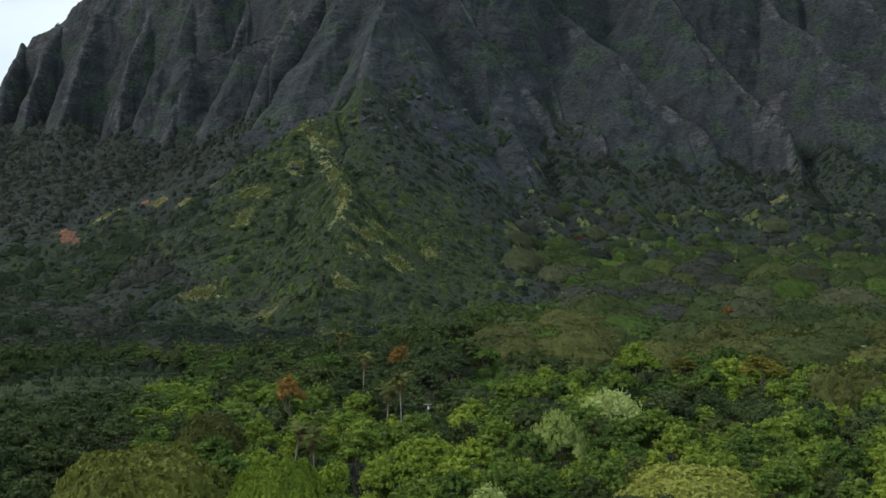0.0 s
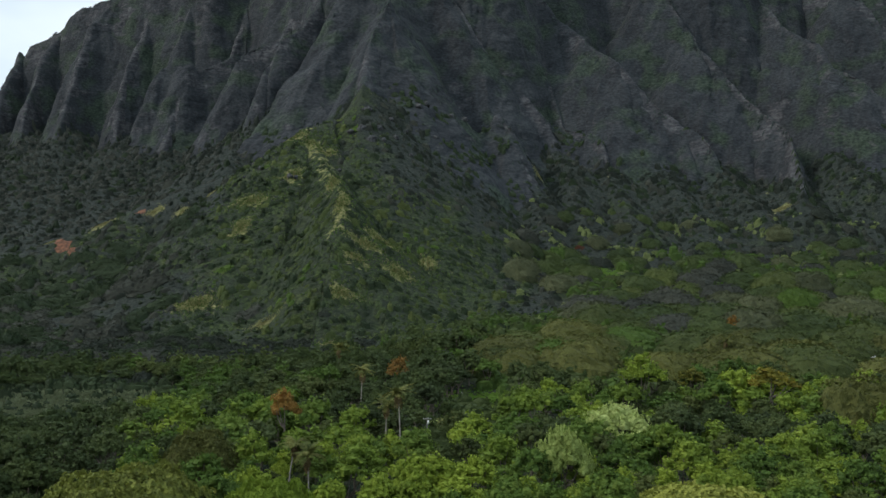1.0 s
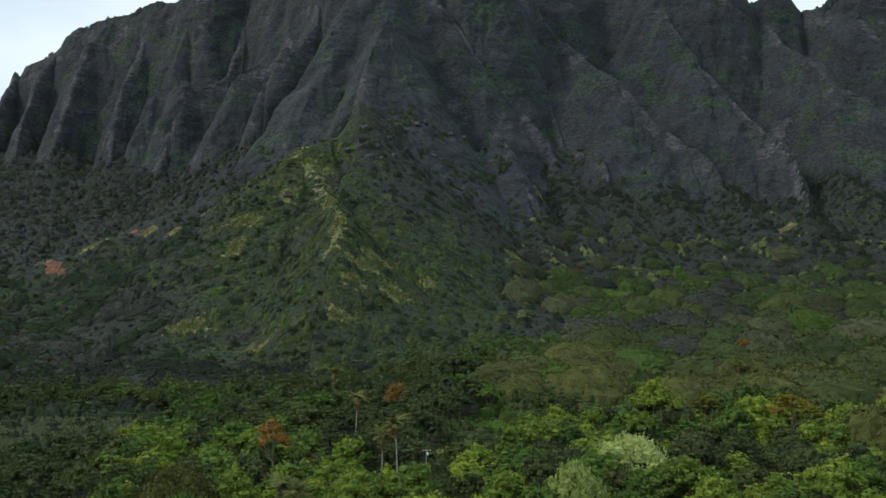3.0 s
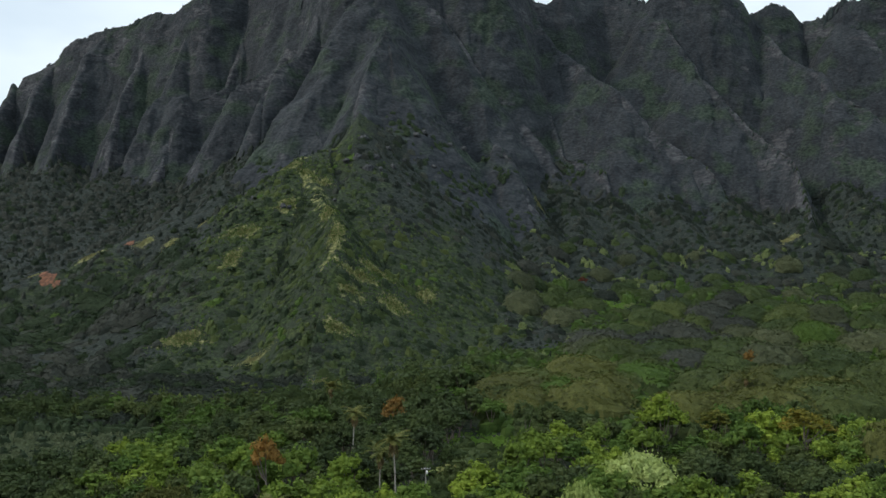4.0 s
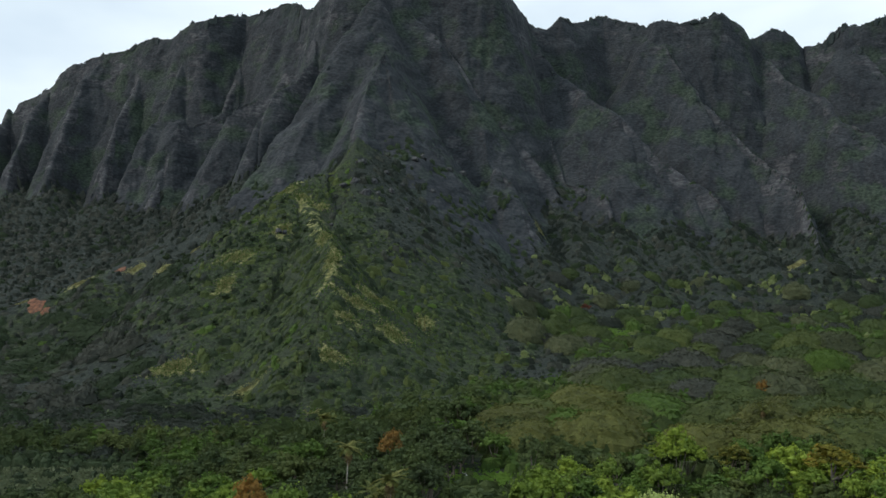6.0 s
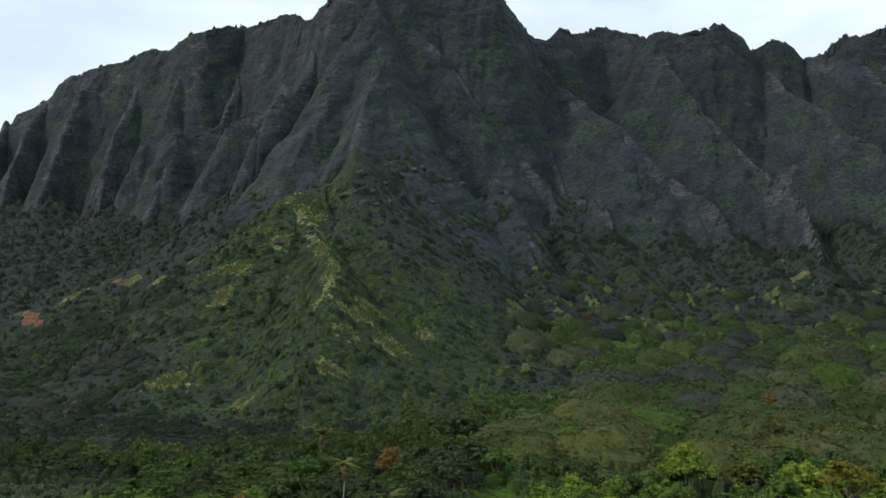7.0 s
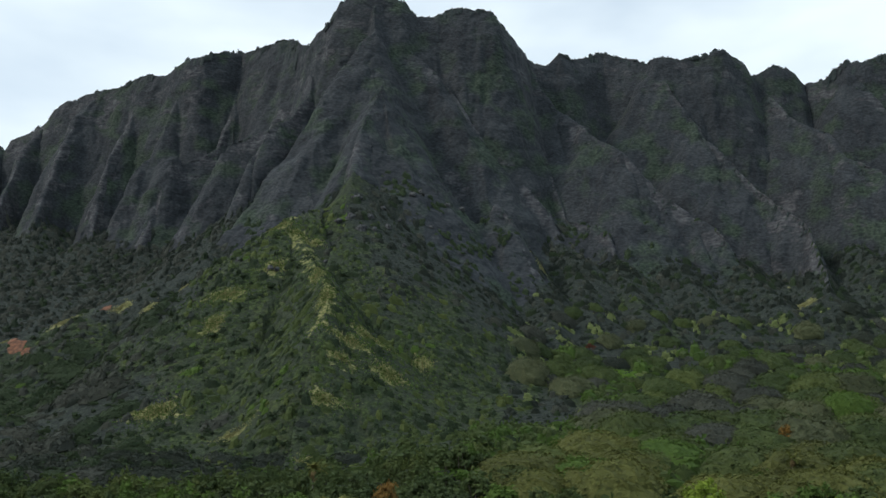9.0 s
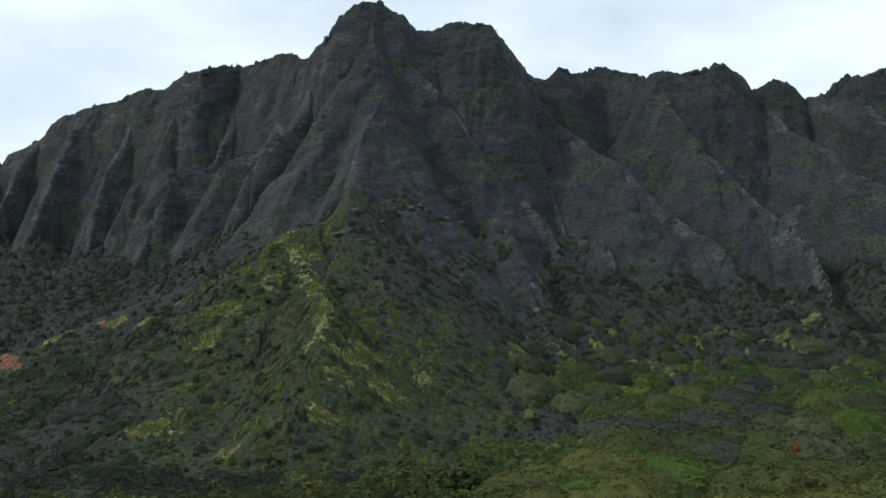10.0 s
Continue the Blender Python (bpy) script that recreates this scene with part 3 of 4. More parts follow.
# ---- plants ----
rng = np.random.default_rng(7)


def unit(v):
    return v / np.maximum(np.linalg.norm(v, axis=-1, keepdims=True), 1e-9)


def joined(pieces):
    """Several (vertices, faces) as one."""
    v, f, at = [], [], 0
    for pv, pf in pieces:
        v.append(pv)
        f.append(pf + at)
        at += len(pv)
    return np.concatenate(v), np.concatenate(f)


def leaves(centres, outward, size, count, spread=0.6, loose=0.7, r=rng):
    """Small four-sided leaf sprays round each centre, facing roughly outward."""
    n = len(centres) * count
    s0 = np.repeat(np.broadcast_to(size, len(centres)), count)[:, None]
    c = np.repeat(centres, count, 0) + r.normal(0, 1, (n, 3)) * s0 * spread
    o = unit(np.repeat(outward, count, 0) + r.normal(0, loose, (n, 3)))
    s = s0 * r.uniform(0.6, 1.25, (n, 1))
    a = unit(np.cross(o, r.normal(0, 1, (n, 3))))
    b = np.cross(o, a) * r.uniform(0.45, 0.8, (n, 1))
    droop = o * s * 0.25
    v = np.stack([c - a * s - droop, c - b * s, c + a * s - droop, c + b * s], 1).reshape(-1, 3)
    return v, np.arange(4 * n).reshape(-1, 4)


def ball(sides=6, rings=3):
    """A low ball of four-sided faces, open below; the ring at the top is closed to a point."""
    v = [(math.cos(q) * math.cos(e), math.sin(q) * math.cos(e), math.sin(e)) for e in np.linspace(-0.5, 1.35, rings + 1) for q in np.arange(sides) * 2 * math.pi / sides]
    f = [(k * sides + q, k * sides + (q + 1) % sides, (k + 1) * sides + (q + 1) % sides, (k + 1) * sides + q) for k in range(rings) for q in range(sides)]
    return np.array(v), np.array(f)


BALLS = {"fine": ball(6, 3), "plain": ball(5, 2)}


def balls(mid, radius, flat, r, which, uneven=0.16):
    """Uneven low balls, as the dim inside of a crown."""
    n, (ball_v, ball_f) = len(mid), BALLS[which]
    v = ball_v[None] * (1 + r.normal(0, uneven, (n, len(ball_v), 1))) * np.broadcast_to(radius, n)[:, None, None] * np.array([1, 1, 1.0])
    v = v * np.stack([np.ones(n), np.ones(n), np.broadcast_to(flat, n)], -1)[:, None] + mid[:, None]
    f = ball_f[None] + (np.arange(n) * len(ball_v))[:, None, None]
    return v.reshape(-1, 3), f.reshape(-1, 4)


def tube(points, radii, sides=6):
    """A tapered tube along points."""
    points = np.asarray(points, float)
    v, f = [], []
    for k, (p, r) in enumerate(zip(points, radii)):
        t = unit(points[min(k + 1, len(points) - 1)] - points[max(k - 1, 0)])
        a = unit(np.cross(t, (0.31, 0.95, 0.1)))
        b = np.cross(t, a)
        v += [p + r * (a * math.cos(q) + b * math.sin(q)) for q in np.arange(sides) * 2 * math.pi / sides]
    for k in range(len(points) - 1):
        for q in range(sides):
            f.append((k * sides + q, k * sides + (q + 1) % sides, (k + 1) * sides + (q + 1) % sides, (k + 1) * sides + q))
    return np.array(v), np.array(f)


def crown_lobes(kind, radius, height, r, lobes):
    """Centres, sizes and flatness of the lobes that make a crown."""
    k = np.arange(lobes)
    turn = k * 2.399 + r.uniform(0, 6)
    if kind in ("umbrella", "parasol"):
        rad = radius * 0.86 * np.sqrt((k + 0.2) / lobes)
        up = height * (0.84 - 0.74 * (rad / radius) ** 2) + r.normal(0, 0.035, lobes) * height
        size, flat = radius * 1.25 / math.sqrt(lobes) * r.uniform(0.85, 1.15, lobes), 0.62
    elif kind == "plume":
        rad = radius * 0.6 * np.sqrt((k + 0.2) / lobes)
        up = height * (0.8 - 0.55 * (k / lobes)) + r.normal(0, 0.06, lobes) * height
        size, flat = radius * r.uniform(0.3, 0.46, lobes), 1.15
    else:
        rad = radius * 0.74 * np.sqrt((k + 0.2) / lobes)
        up = height * (0.82 - 0.62 * (rad / radius) ** 1.7) + r.normal(0, 0.08, lobes) * height
        size, flat = radius * 1.35 / math.sqrt(lobes) * r.uniform(0.6, 1.3, lobes), 0.72
    wob = r.uniform(0.8, 1.15, lobes)
    return np.stack([rad * wob * np.cos(turn), rad * wob * np.sin(turn), up], 1), size, flat


def mound(radius, height, tufts, leaf, r, seed, rings=5, sides=14):
    """A bush as a low mound down to the ground: an uneven core under a coat of leaf sprays."""
    def skin(rad, q):
        wob = 1 + 0.22 * wave(2.2 * np.cos(q) + seed, 2.2 * np.sin(q) + 2 * rad, 4)
        lift = np.clip(1 - rad**2, 0, 1) ** 0.52 * (1 + 0.13 * wave(3 * rad * np.cos(q) + seed, 3 * rad * np.sin(q), 5) + 0.08 * wave(7 * rad * np.cos(q), 7 * rad * np.sin(q) + seed, 6))
        return np.stack([radius * rad * wob * np.cos(q), radius * rad * wob * np.sin(q), height * lift], -1)
    ring, turn = np.linspace(0.001, 1, rings + 1) ** 0.7, np.arange(sides) * 2 * math.pi / sides
    core = skin(np.repeat(ring, sides), np.tile(turn, rings + 1)) * (0.95, 0.95, 0.9)
    f = np.array([(k * sides + q, (k + 1) * sides + q, (k + 1) * sides + (q + 1) % sides, k * sides + (q + 1) % sides) for k in range(rings) for q in range(sides)])
    rad, q = np.sqrt(r.uniform(0, 1, tufts)), r.uniform(0, 2 * math.pi, tufts)
    at = skin(rad, q)
    out = unit(np.stack([1.4 * height / radius * rad * np.cos(q), 1.4 * height / radius * rad * np.sin(q), np.ones(tufts)], -1))
    return joined([(core, f), leaves(at, out, leaf, 1, spread=0.3, loose=0.8, r=r)])


def umbrella(radius, height, tufts, leaf, r, seed, rings, sides):
    """The wide domed crown of an umbrella tree: a dented skin of sprays with a ragged rim, hollow below."""
    def skin(rad, q):
        x, y = rad * np.cos(q), rad * np.sin(q)
        wob = 1 + 0.2 * wave(1.6 * np.cos(q) + seed, 1.6 * np.sin(q), 4) + 0.1 * wave(6 * np.cos(q) + seed, 6 * np.sin(q), 8) * rad
        lift = np.clip(1 - rad**2.2, 0, 1) ** 0.6
        dents = 0.16 * wave(2.6 * x + seed, 2.6 * y, 5) + 0.12 * wave(6 * x, 6 * y + seed, 6)
        return np.stack([radius * x * wob, radius * y * wob, height * (0.16 + 0.84 * lift + dents * (0.4 + 0.6 * rad))], -1)
    ring, turn = np.linspace(0.001, 1, rings + 1) ** 0.75, np.arange(sides) * 2 * math.pi / sides
    core = skin(np.repeat(ring, sides), np.tile(turn, rings + 1))
    core = core * (1 + r.normal(0, 0.035, (len(core), 1)))
    core = np.concatenate([core * (0.95, 0.95, 0.9), core[-sides:] * (0.7, 0.7, 0.4)])
    f = np.array([(k * sides + q, (k + 1) * sides + q, (k + 1) * sides + (q + 1) % sides, k * sides + (q + 1) % sides) for k in range(rings + 1) for q in range(sides)])
    rad, q = np.sqrt(r.uniform(0, 0.97, tufts)), r.uniform(0, 2 * math.pi, tufts)
    out = unit(np.stack([1.2 * height / radius * rad * np.cos(q), 1.2 * height / radius * rad * np.sin(q), np.ones(tufts)], -1))
    return joined([(core, f), leaves(skin(rad, q), out, leaf * r.uniform(0.7, 1.3, tufts), 1, spread=0.35, loose=0.38, r=r)])


def tree_data(kind, radius, height, lobes, tufts, leaf, per, seed, loose=0.7, core="plain"):
    """Crown and trunk geometry of one tree, its foot at the origin."""
    r = np.random.default_rng(seed)
    if kind == "dome":
        base = 0.03 * radius
        limbs = [tube([(0, 0, -2.0), (0.2, 0, 0.3 * height)], [base, base * 0.7], 6)]
        limbs += [tube([(0.2, 0, 0.3 * height), (0.5 * radius * math.cos(q), 0.5 * radius * math.sin(q), 0.62 * height)], [base * 0.5, base * 0.15], 4) for q in (0.4, 1.7, 2.9, 4.1, 5.4)]
        return umbrella(radius, height, tufts, leaf, r, seed % 37, *((7, 20) if tufts > 1000 else (3, 9))), joined(limbs)
    if kind == "bush":
        return mound(radius, height, tufts, leaf, r, seed % 37, 2, 6), tube([(0, 0, -1), (0, 0, 0.3 * height)], [0.1, 0.05], 4)
    stem = {"round": 0.25, "umbrella": 0.25, "parasol": 0.5, "plume": 0.2, "bush": 0.0}[kind] * height
    mid, size, flat = crown_lobes(kind, radius, height - stem, r, lobes)
    mid[:, 2] += stem
    share = size**2 / (size**2).sum()
    pick = r.choice(len(mid), tufts, p=share)
    way = unit(r.normal(0, 1, (tufts, 3)))
    way[:, 2] = np.where(way[:, 2] < -0.2, -way[:, 2], way[:, 2])
    swell = r.uniform(0.85, 1.12, tufts)
    at = mid[pick] + way * (size[pick] * swell)[:, None] * np.array([1, 1, flat])
    out = unit(way + 0.5 * unit(mid[pick] - mid.mean(0)) + (0, 0, 0.35))
    crown = joined([balls(mid, size * (0.66 if tufts > 60 else 0.6), flat, r, core), leaves(at, out, leaf, per, loose=loose, r=r)])
    base = 0.02 * height + 0.035 * radius
    lean = r.normal(0, 0.04, 2) * height
    fork = np.array([lean[0], lean[1], stem * 0.9])
    limbs = [tube([(0, 0, -2.0), (lean[0] * 0.4, lean[1] * 0.4, stem * 0.45), fork], [base, base * 0.75, base * 0.6], 6)]
    for m in mid[:: max(1, len(mid) // 3)]:
        half = (fork + m) / 2 + (0, 0, -0.05 * height)
        limbs.append(tube([fork, half, m], [base * 0.45, base * 0.28, base * 0.1], 4))
    return crown, joined(limbs)


PATTERNS = {}


def pattern(key, kind, radius, height, lobes, tufts, leaf, per, count, seed, loose=0.7, core="plain"):
    """Several shapes of one kind of tree; each becomes a mesh for every colour that it is planted in."""
    PATTERNS[key] = [dict(data=tree_data(kind, radius, height, lobes, tufts, leaf, per, seed + k, loose, core), meshes={}) for k in range(count)]


def plant(name, label, key, colour, x, y, scale, tall=1.0, turn=None, group="forest trees", sink=0.6):
    """One tree as a thing of its own: an empty at its foot with trunk and crown."""
    shape = PATTERNS[key][int(rng.integers(0, len(PATTERNS[key])))]
    top = new(name)
    if colour not in shape["meshes"]:
        crown, trunk = mesh_object("crown", *shape["data"][0], LEAF[colour], top), mesh_object("trunk", *shape["data"][1], BARK, top)
        shape["meshes"][colour] = (crown.data, trunk.data)
    else:
        for part_name, me in zip(("crown", "trunk"), shape["meshes"][colour]):
            new(part_name, me).parent = top
    z = float(ground_at(np.array([x]), np.array([y]))[0]) - sink
    turn = rng.uniform(0, 360) if turn is None else turn
    lie = Matrix()
    if key == "umbrella":
        around = ground_at(np.array([x - 8, x + 8, x, x]), np.array([y, y, y - 8, y + 8]))
        lie = Vector((0, 0, 1)).rotation_difference(Vector(((around[0] - around[1]) / 17, (around[2] - around[3]) / 17, 1))).to_matrix().to_4x4()
    top.matrix_basis = pose(x, y, z) @ lie @ pose(0, 0, 0, 0, 0, turn) @ Matrix.Diagonal((scale, scale, scale * tall, 1))
    return tagged(top, label, "tree", group)


def stuff(name, label, category, key, colour, xs, ys, scales, sink=0.4):
    """Many far plants as one object."""
    pieces = []
    for k, (x, y, s) in enumerate(zip(xs, ys, scales)):
        v, f = PATTERNS[key][k % len(PATTERNS[key])]["data"][0]
        q = k * 2.399
        c, d = math.cos(q) * s, math.sin(q) * s
        wide = 0.75 + 0.7 * (k * 0.618 % 1)
        pieces.append((np.stack([(v[:, 0] * c - v[:, 1] * d) * wide + x, (v[:, 0] * d + v[:, 1] * c) * (1.7 - wide) + y, v[:, 2] * s * (0.7 + 0.6 * (k * 0.381 % 1))], 1), f))
    v, f = joined(pieces)
    if key in ("far_umbrella", "bush", "tuft"):
        v[:, 2] += ground_at(v[:, 0], v[:, 1]) - sink
    else:
        v[:, 2] += np.repeat(ground_at(xs, ys), [len(q[0]) for q in pieces]) - sink
    ob = mesh_object(name, v, f, LEAF[colour])
    return tagged(ob, label, category, kind="stuff")


def scatter(x0, x1, y0, y1, gap, r, jitter=0.45):
    """Places on a shaken grid, in depth order."""
    half = math.hypot(x1 - x0, y1 - y0) / 2 + gap
    us, vs = np.meshgrid(np.arange(-half, half, gap), np.arange(-half, half, gap * 0.9))
    us = us + (np.arange(us.shape[0]) % 2)[:, None] * gap / 2 + r.uniform(-jitter, jitter, us.shape) * gap
    vs = vs + r.uniform(-jitter, jitter, vs.shape) * gap
    xs, ys = ((x0 + x1) / 2 + 0.83 * us - 0.558 * vs).ravel(), ((y0 + y1) / 2 + 0.558 * us + 0.83 * vs).ravel()
    keep = (np.abs(xs + 2) < 22 + 0.575 * ys) & (xs > x0) & (xs < x1) & (ys > y0) & (ys < y1)
    return xs[keep], ys[keep]


pattern("round", "round", 7.0, 15.0, 30, 240, 0.52, 2, 6, 100)
pattern("mid_round", "round", 7.0, 15.0, 20, 130, 0.68, 2, 6, 150)
pattern("umbrella", "dome", 16.0, 12.5, 1, 1020, 0.64, 1, 7, 200)
pattern("big_umbrella", "umbrella", 11.0, 11.0, 30, 480, 0.5, 3, 3, 250, 0.55, core="fine")
pattern("plume", "plume", 5.0, 13.0, 11, 230, 0.48, 3, 3, 300, core="fine")
pattern("mid_plume", "plume", 5.0, 13.0, 8, 110, 0.7, 2, 3, 350)
pattern("far_round", "round", 5.5, 9.0, 5, 60, 1.2, 1, 6, 400)
pattern("far_umbrella", "dome", 14.0, 9.0, 1, 170, 1.45, 1, 7, 500)
pattern("bush", "bush", 3.0, 3.7, 3, 11, 0.8, 1, 10, 600)
pattern("tuft", "bush", 2.2, 2.2, 2, 7, 0.7, 1, 8, 650)
pattern("parasol", "parasol", 6.0, 20.0, 16, 260, 0.45, 3, 2, 270, 0.5, core="fine")
pattern("near_dome", "dome", 16.0, 11.5, 1, 5200, 0.45, 1, 3, 240)
pattern("near_round", "round", 7.0, 15.0, 44, 430, 0.4, 2, 5, 120)

CLEAR = [(19, 402, 15, 17), (-192, 422, 68, 84), (262, 648, 30, 17), (134, 808, 30, 13)]  # open ground: x, y and half widths


def open_ground(x, y):
    out = np.zeros(np.shape(x), bool)
    for cx, cy, ax, ay in CLEAR:
        out |= ((x - cx) / ax) ** 2 + ((y - cy) / ay) ** 2 < 1
    return out


GREEN = "dense green broadleaf tree in the closed forest canopy"
HEROES = [  # name, label, shape, leaf, x, y, scale, tall
    ("vine_covered_tree", "tree smothered in pale cream flowering vines", "big_umbrella", "white", 58, 300, 1.15, 1.55),
    ("vine_covered_tree", "tree smothered in pale cream flowering vines", "big_umbrella", "white", 32, 244, 0.85, 2.35),
    ("vine_covered_tree", "tree smothered in pale cream flowering vines", "near_round", "white", 10, 188, 0.9, 1.2),
    ("bright_tree", "rounded tree with fresh lime green foliage", "near_round", "lime", 84, 373, 1.65, 1.05),
    ("bright_tree", "rounded tree with fresh lime green foliage", "umbrella", "meadow", 274, 674, 1.15, 1.3),
    ("rust_leaved_tree", "tree with rust orange dying foliage", "round", "orange", -22, 427, 0.95, 1.35),
    ("rust_leaved_tree", "tree with a flat crown of rust orange dying foliage", "parasol", "orange", -54, 305, 0.9, 1.42),
    ("rust_leaved_tree", "tree with rust orange dying foliage", "plume", "orange", 186, 560, 1.2, 1.0),
    ("flowering_tree", "flat-topped tree with tiers of yellow orange blossom", "parasol", "yellow", 133, 359, 1.7, 0.66),
    ("flowering_tree", "flat-topped tree with tiers of yellow orange blossom", "parasol", "yellow", 106, 378, 1.25, 0.74),
    ("red_leaved_tree", "small tree with dull red foliage on the slope", "round", "red", 138, 876, 0.8, 0.9),
    ("dark_tree", "tall dark green tree beside a grass clearing", "round", "dark", 34, 398, 1.05, 1.2),
    ("dark_tree", "tall dark green tree beside a grass clearing", "round", "dark", 45, 408, 0.9, 1.2),
    ("umbrella_tree", "wide olive umbrella tree with thin foliage", "near_dome", "feather", 57, 196, 1.3, 1.12),
    ("umbrella_tree", "wide olive umbrella tree with thin foliage", "umbrella", "gold", 155, 330, 1.1, 1.75),
    ("umbrella_tree", "very wide low umbrella tree with olive brown foliage", "umbrella", "olive", 48, 520, 1.5, 0.62),
    ("umbrella_tree", "very wide low umbrella tree with olive brown foliage", "umbrella", "gold", 80, 534, 1.7, 0.72),
    ("umbrella_tree", "very wide low umbrella tree with olive brown foliage", "umbrella", "meadow", 112, 528, 1.4, 0.75),
    ("umbrella_tree", "wide domed tree with twiggy olive green foliage", "near_dome", "feather", -66, 190, 1.25, 1.62),
    ("feathery_tree", "soft bright green feathery tree with a wide dome", "near_dome", "bright", -36, 186, 0.72, 2.65),
    ("umbrella_tree", "wide umbrella tree with thin grey foliage", "near_dome", "gold", -67, 247, 0.8, 2.2),
]
taken = []
for name, label, key, colour, x, y, s, tall in HEROES:
    plant(name, label, key, colour, x, y, s, tall)
    taken.append((x, y, {"round": 6.0, "big_umbrella": 9.0, "plume": 5.0, "parasol": 4.5, "near_round": 6.0, "near_dome": 12.0, "umbrella": 12.0}[key] * s))
    if key == "big_umbrella":
        taken.append((x * 0.97, y - 9, 5.0 * s))
for x, y in ((-41, 247), (-36, 243), (-34, 367), (-14, 305), (-20, 312), (-5.6, 318), (9, 400), (2, 338), (8, 342)):
    taken += [(x, y, 3.5), (x, y - 10, 5.0)] + ([(x + 1, y - 21, 5.0)] if y < 250 else [])
taken += [(18, 382, 13.0), (17, 366, 13.0), (16, 352, 9.0), (16, 338, 8.0), (15, 324, 7.0), (-5, 302, 5.0), (-2, 326, 6.0), (-13, 292, 4.0), (-4, 286, 6.0), (-3, 270, 4.0)]
TAKEN = np.array(taken)


def is_free(x, y, own):
    return bool((np.hypot(TAKEN[:, 0] - x, TAKEN[:, 1] - y) > TAKEN[:, 2] + own).all())


# closed forest on the valley floor
rf = np.random.default_rng(21)
fx, fy = scatter(-340, 340, 165, 560, 10.5, rf)
order = np.argsort(fy)
far_x, far_y, far_s, far_c = [], [], [], []
counts = {}
for x, y in zip(fx[order], fy[order]):
    if open_ground(x, y) or not is_free(x, y, 2.0):
        continue
    c, shade = rf.uniform(), wave(x / 45, y / 45, 5) + 0.4 * wave(x / 15, y / 15, 6)
    west = x < -0.36 * y + 14 * wave(y / 30, x / 30, 8)
    middle = abs(x + 14) < 34 and 322 < y < 430
    tall = rf.uniform(0.85, 1.15)
    if x > 22 and y > 400 + 14 * wave(x / 25, y / 25, 9):
        if c > 0.13:
            continue
        if math.hypot(x - 19, y - 402) < 48 or not is_free(x, y, 12.0):
            continue
        name, key, colour, s, label = "umbrella_tree", "umbrella", ["olive", "gold", "olive", "meadow", "scrub", "gold"][int(rf.integers(0, 6))], rf.uniform(1.0, 1.6), "wide domed umbrella tree with thin olive foliage"
        tall = rf.uniform(0.75, 1.0)
    elif c < 0.1:
        name, key, colour, s, label = "feathery_tree", "plume", "lime" if not (west or middle) else "scrub", rf.uniform(0.8, 1.1), "light green feathery tree among the forest"
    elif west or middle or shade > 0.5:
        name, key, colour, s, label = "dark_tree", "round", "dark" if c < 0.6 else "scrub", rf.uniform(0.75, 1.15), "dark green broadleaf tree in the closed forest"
    elif c < 0.28:
        name, key, colour, s, label = "olive_tree", "round", "olive", rf.uniform(0.65, 1.0), "dull olive green broadleaf tree in the forest"
    elif shade < -0.3:
        name, key, colour, s, label = "lime_tree", "round", "lime", rf.uniform(0.8, 1.25), "fresh yellow green broadleaf tree in the forest"
    else:
        name, key, colour, s, label = "broadleaf_tree", "round", "green", rf.uniform(0.75, 1.25), GREEN
        colour = "leafy" if c > 0.68 else colour
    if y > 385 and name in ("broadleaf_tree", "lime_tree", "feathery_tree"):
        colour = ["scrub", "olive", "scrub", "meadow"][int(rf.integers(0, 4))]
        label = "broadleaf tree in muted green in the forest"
    counts[name] = counts.get(name, 0) + 1
    if counts[name] > (120 if name == "umbrella_tree" else 270) or y > 520:
        far_x.append(x), far_y.append(y), far_s.append(s * 1.25), far_c.append(colour)
        continue
    if y > 275 and key != "umbrella":
        key = "mid_" + key
    elif y < 232 and key == "round":
        key = "near_round"
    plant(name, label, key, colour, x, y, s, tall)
far_x, far_y, far_s, far_c = np.array(far_x), np.array(far_y), np.array(far_s), np.array(far_c)
for colour in sorted(set(far_c)):
    m = far_c == colour
    stuff("forest_canopy", f"far closed forest of {colour} crowns", "forest", "far_round", colour, far_x[m], far_y[m], far_s[m], sink=1.5)

# domed trees over the rising ground to the east
ux, uy = scatter(10, 600, 540, 960, 31, rf, 0.34)
order = np.argsort(uy)
ux, uy = ux[order], uy[order]
keep = (ux > 84 + 34 * wave(uy / 60, ux * 0, 3) - 0.5 * np.clip(640 - uy, 0, 100)) & ~open_ground(ux, uy) & (ground_at(ux, uy, LAND_GAP) < -4)
ux, uy = ux[keep], uy[keep]
planted = 0
rest = []
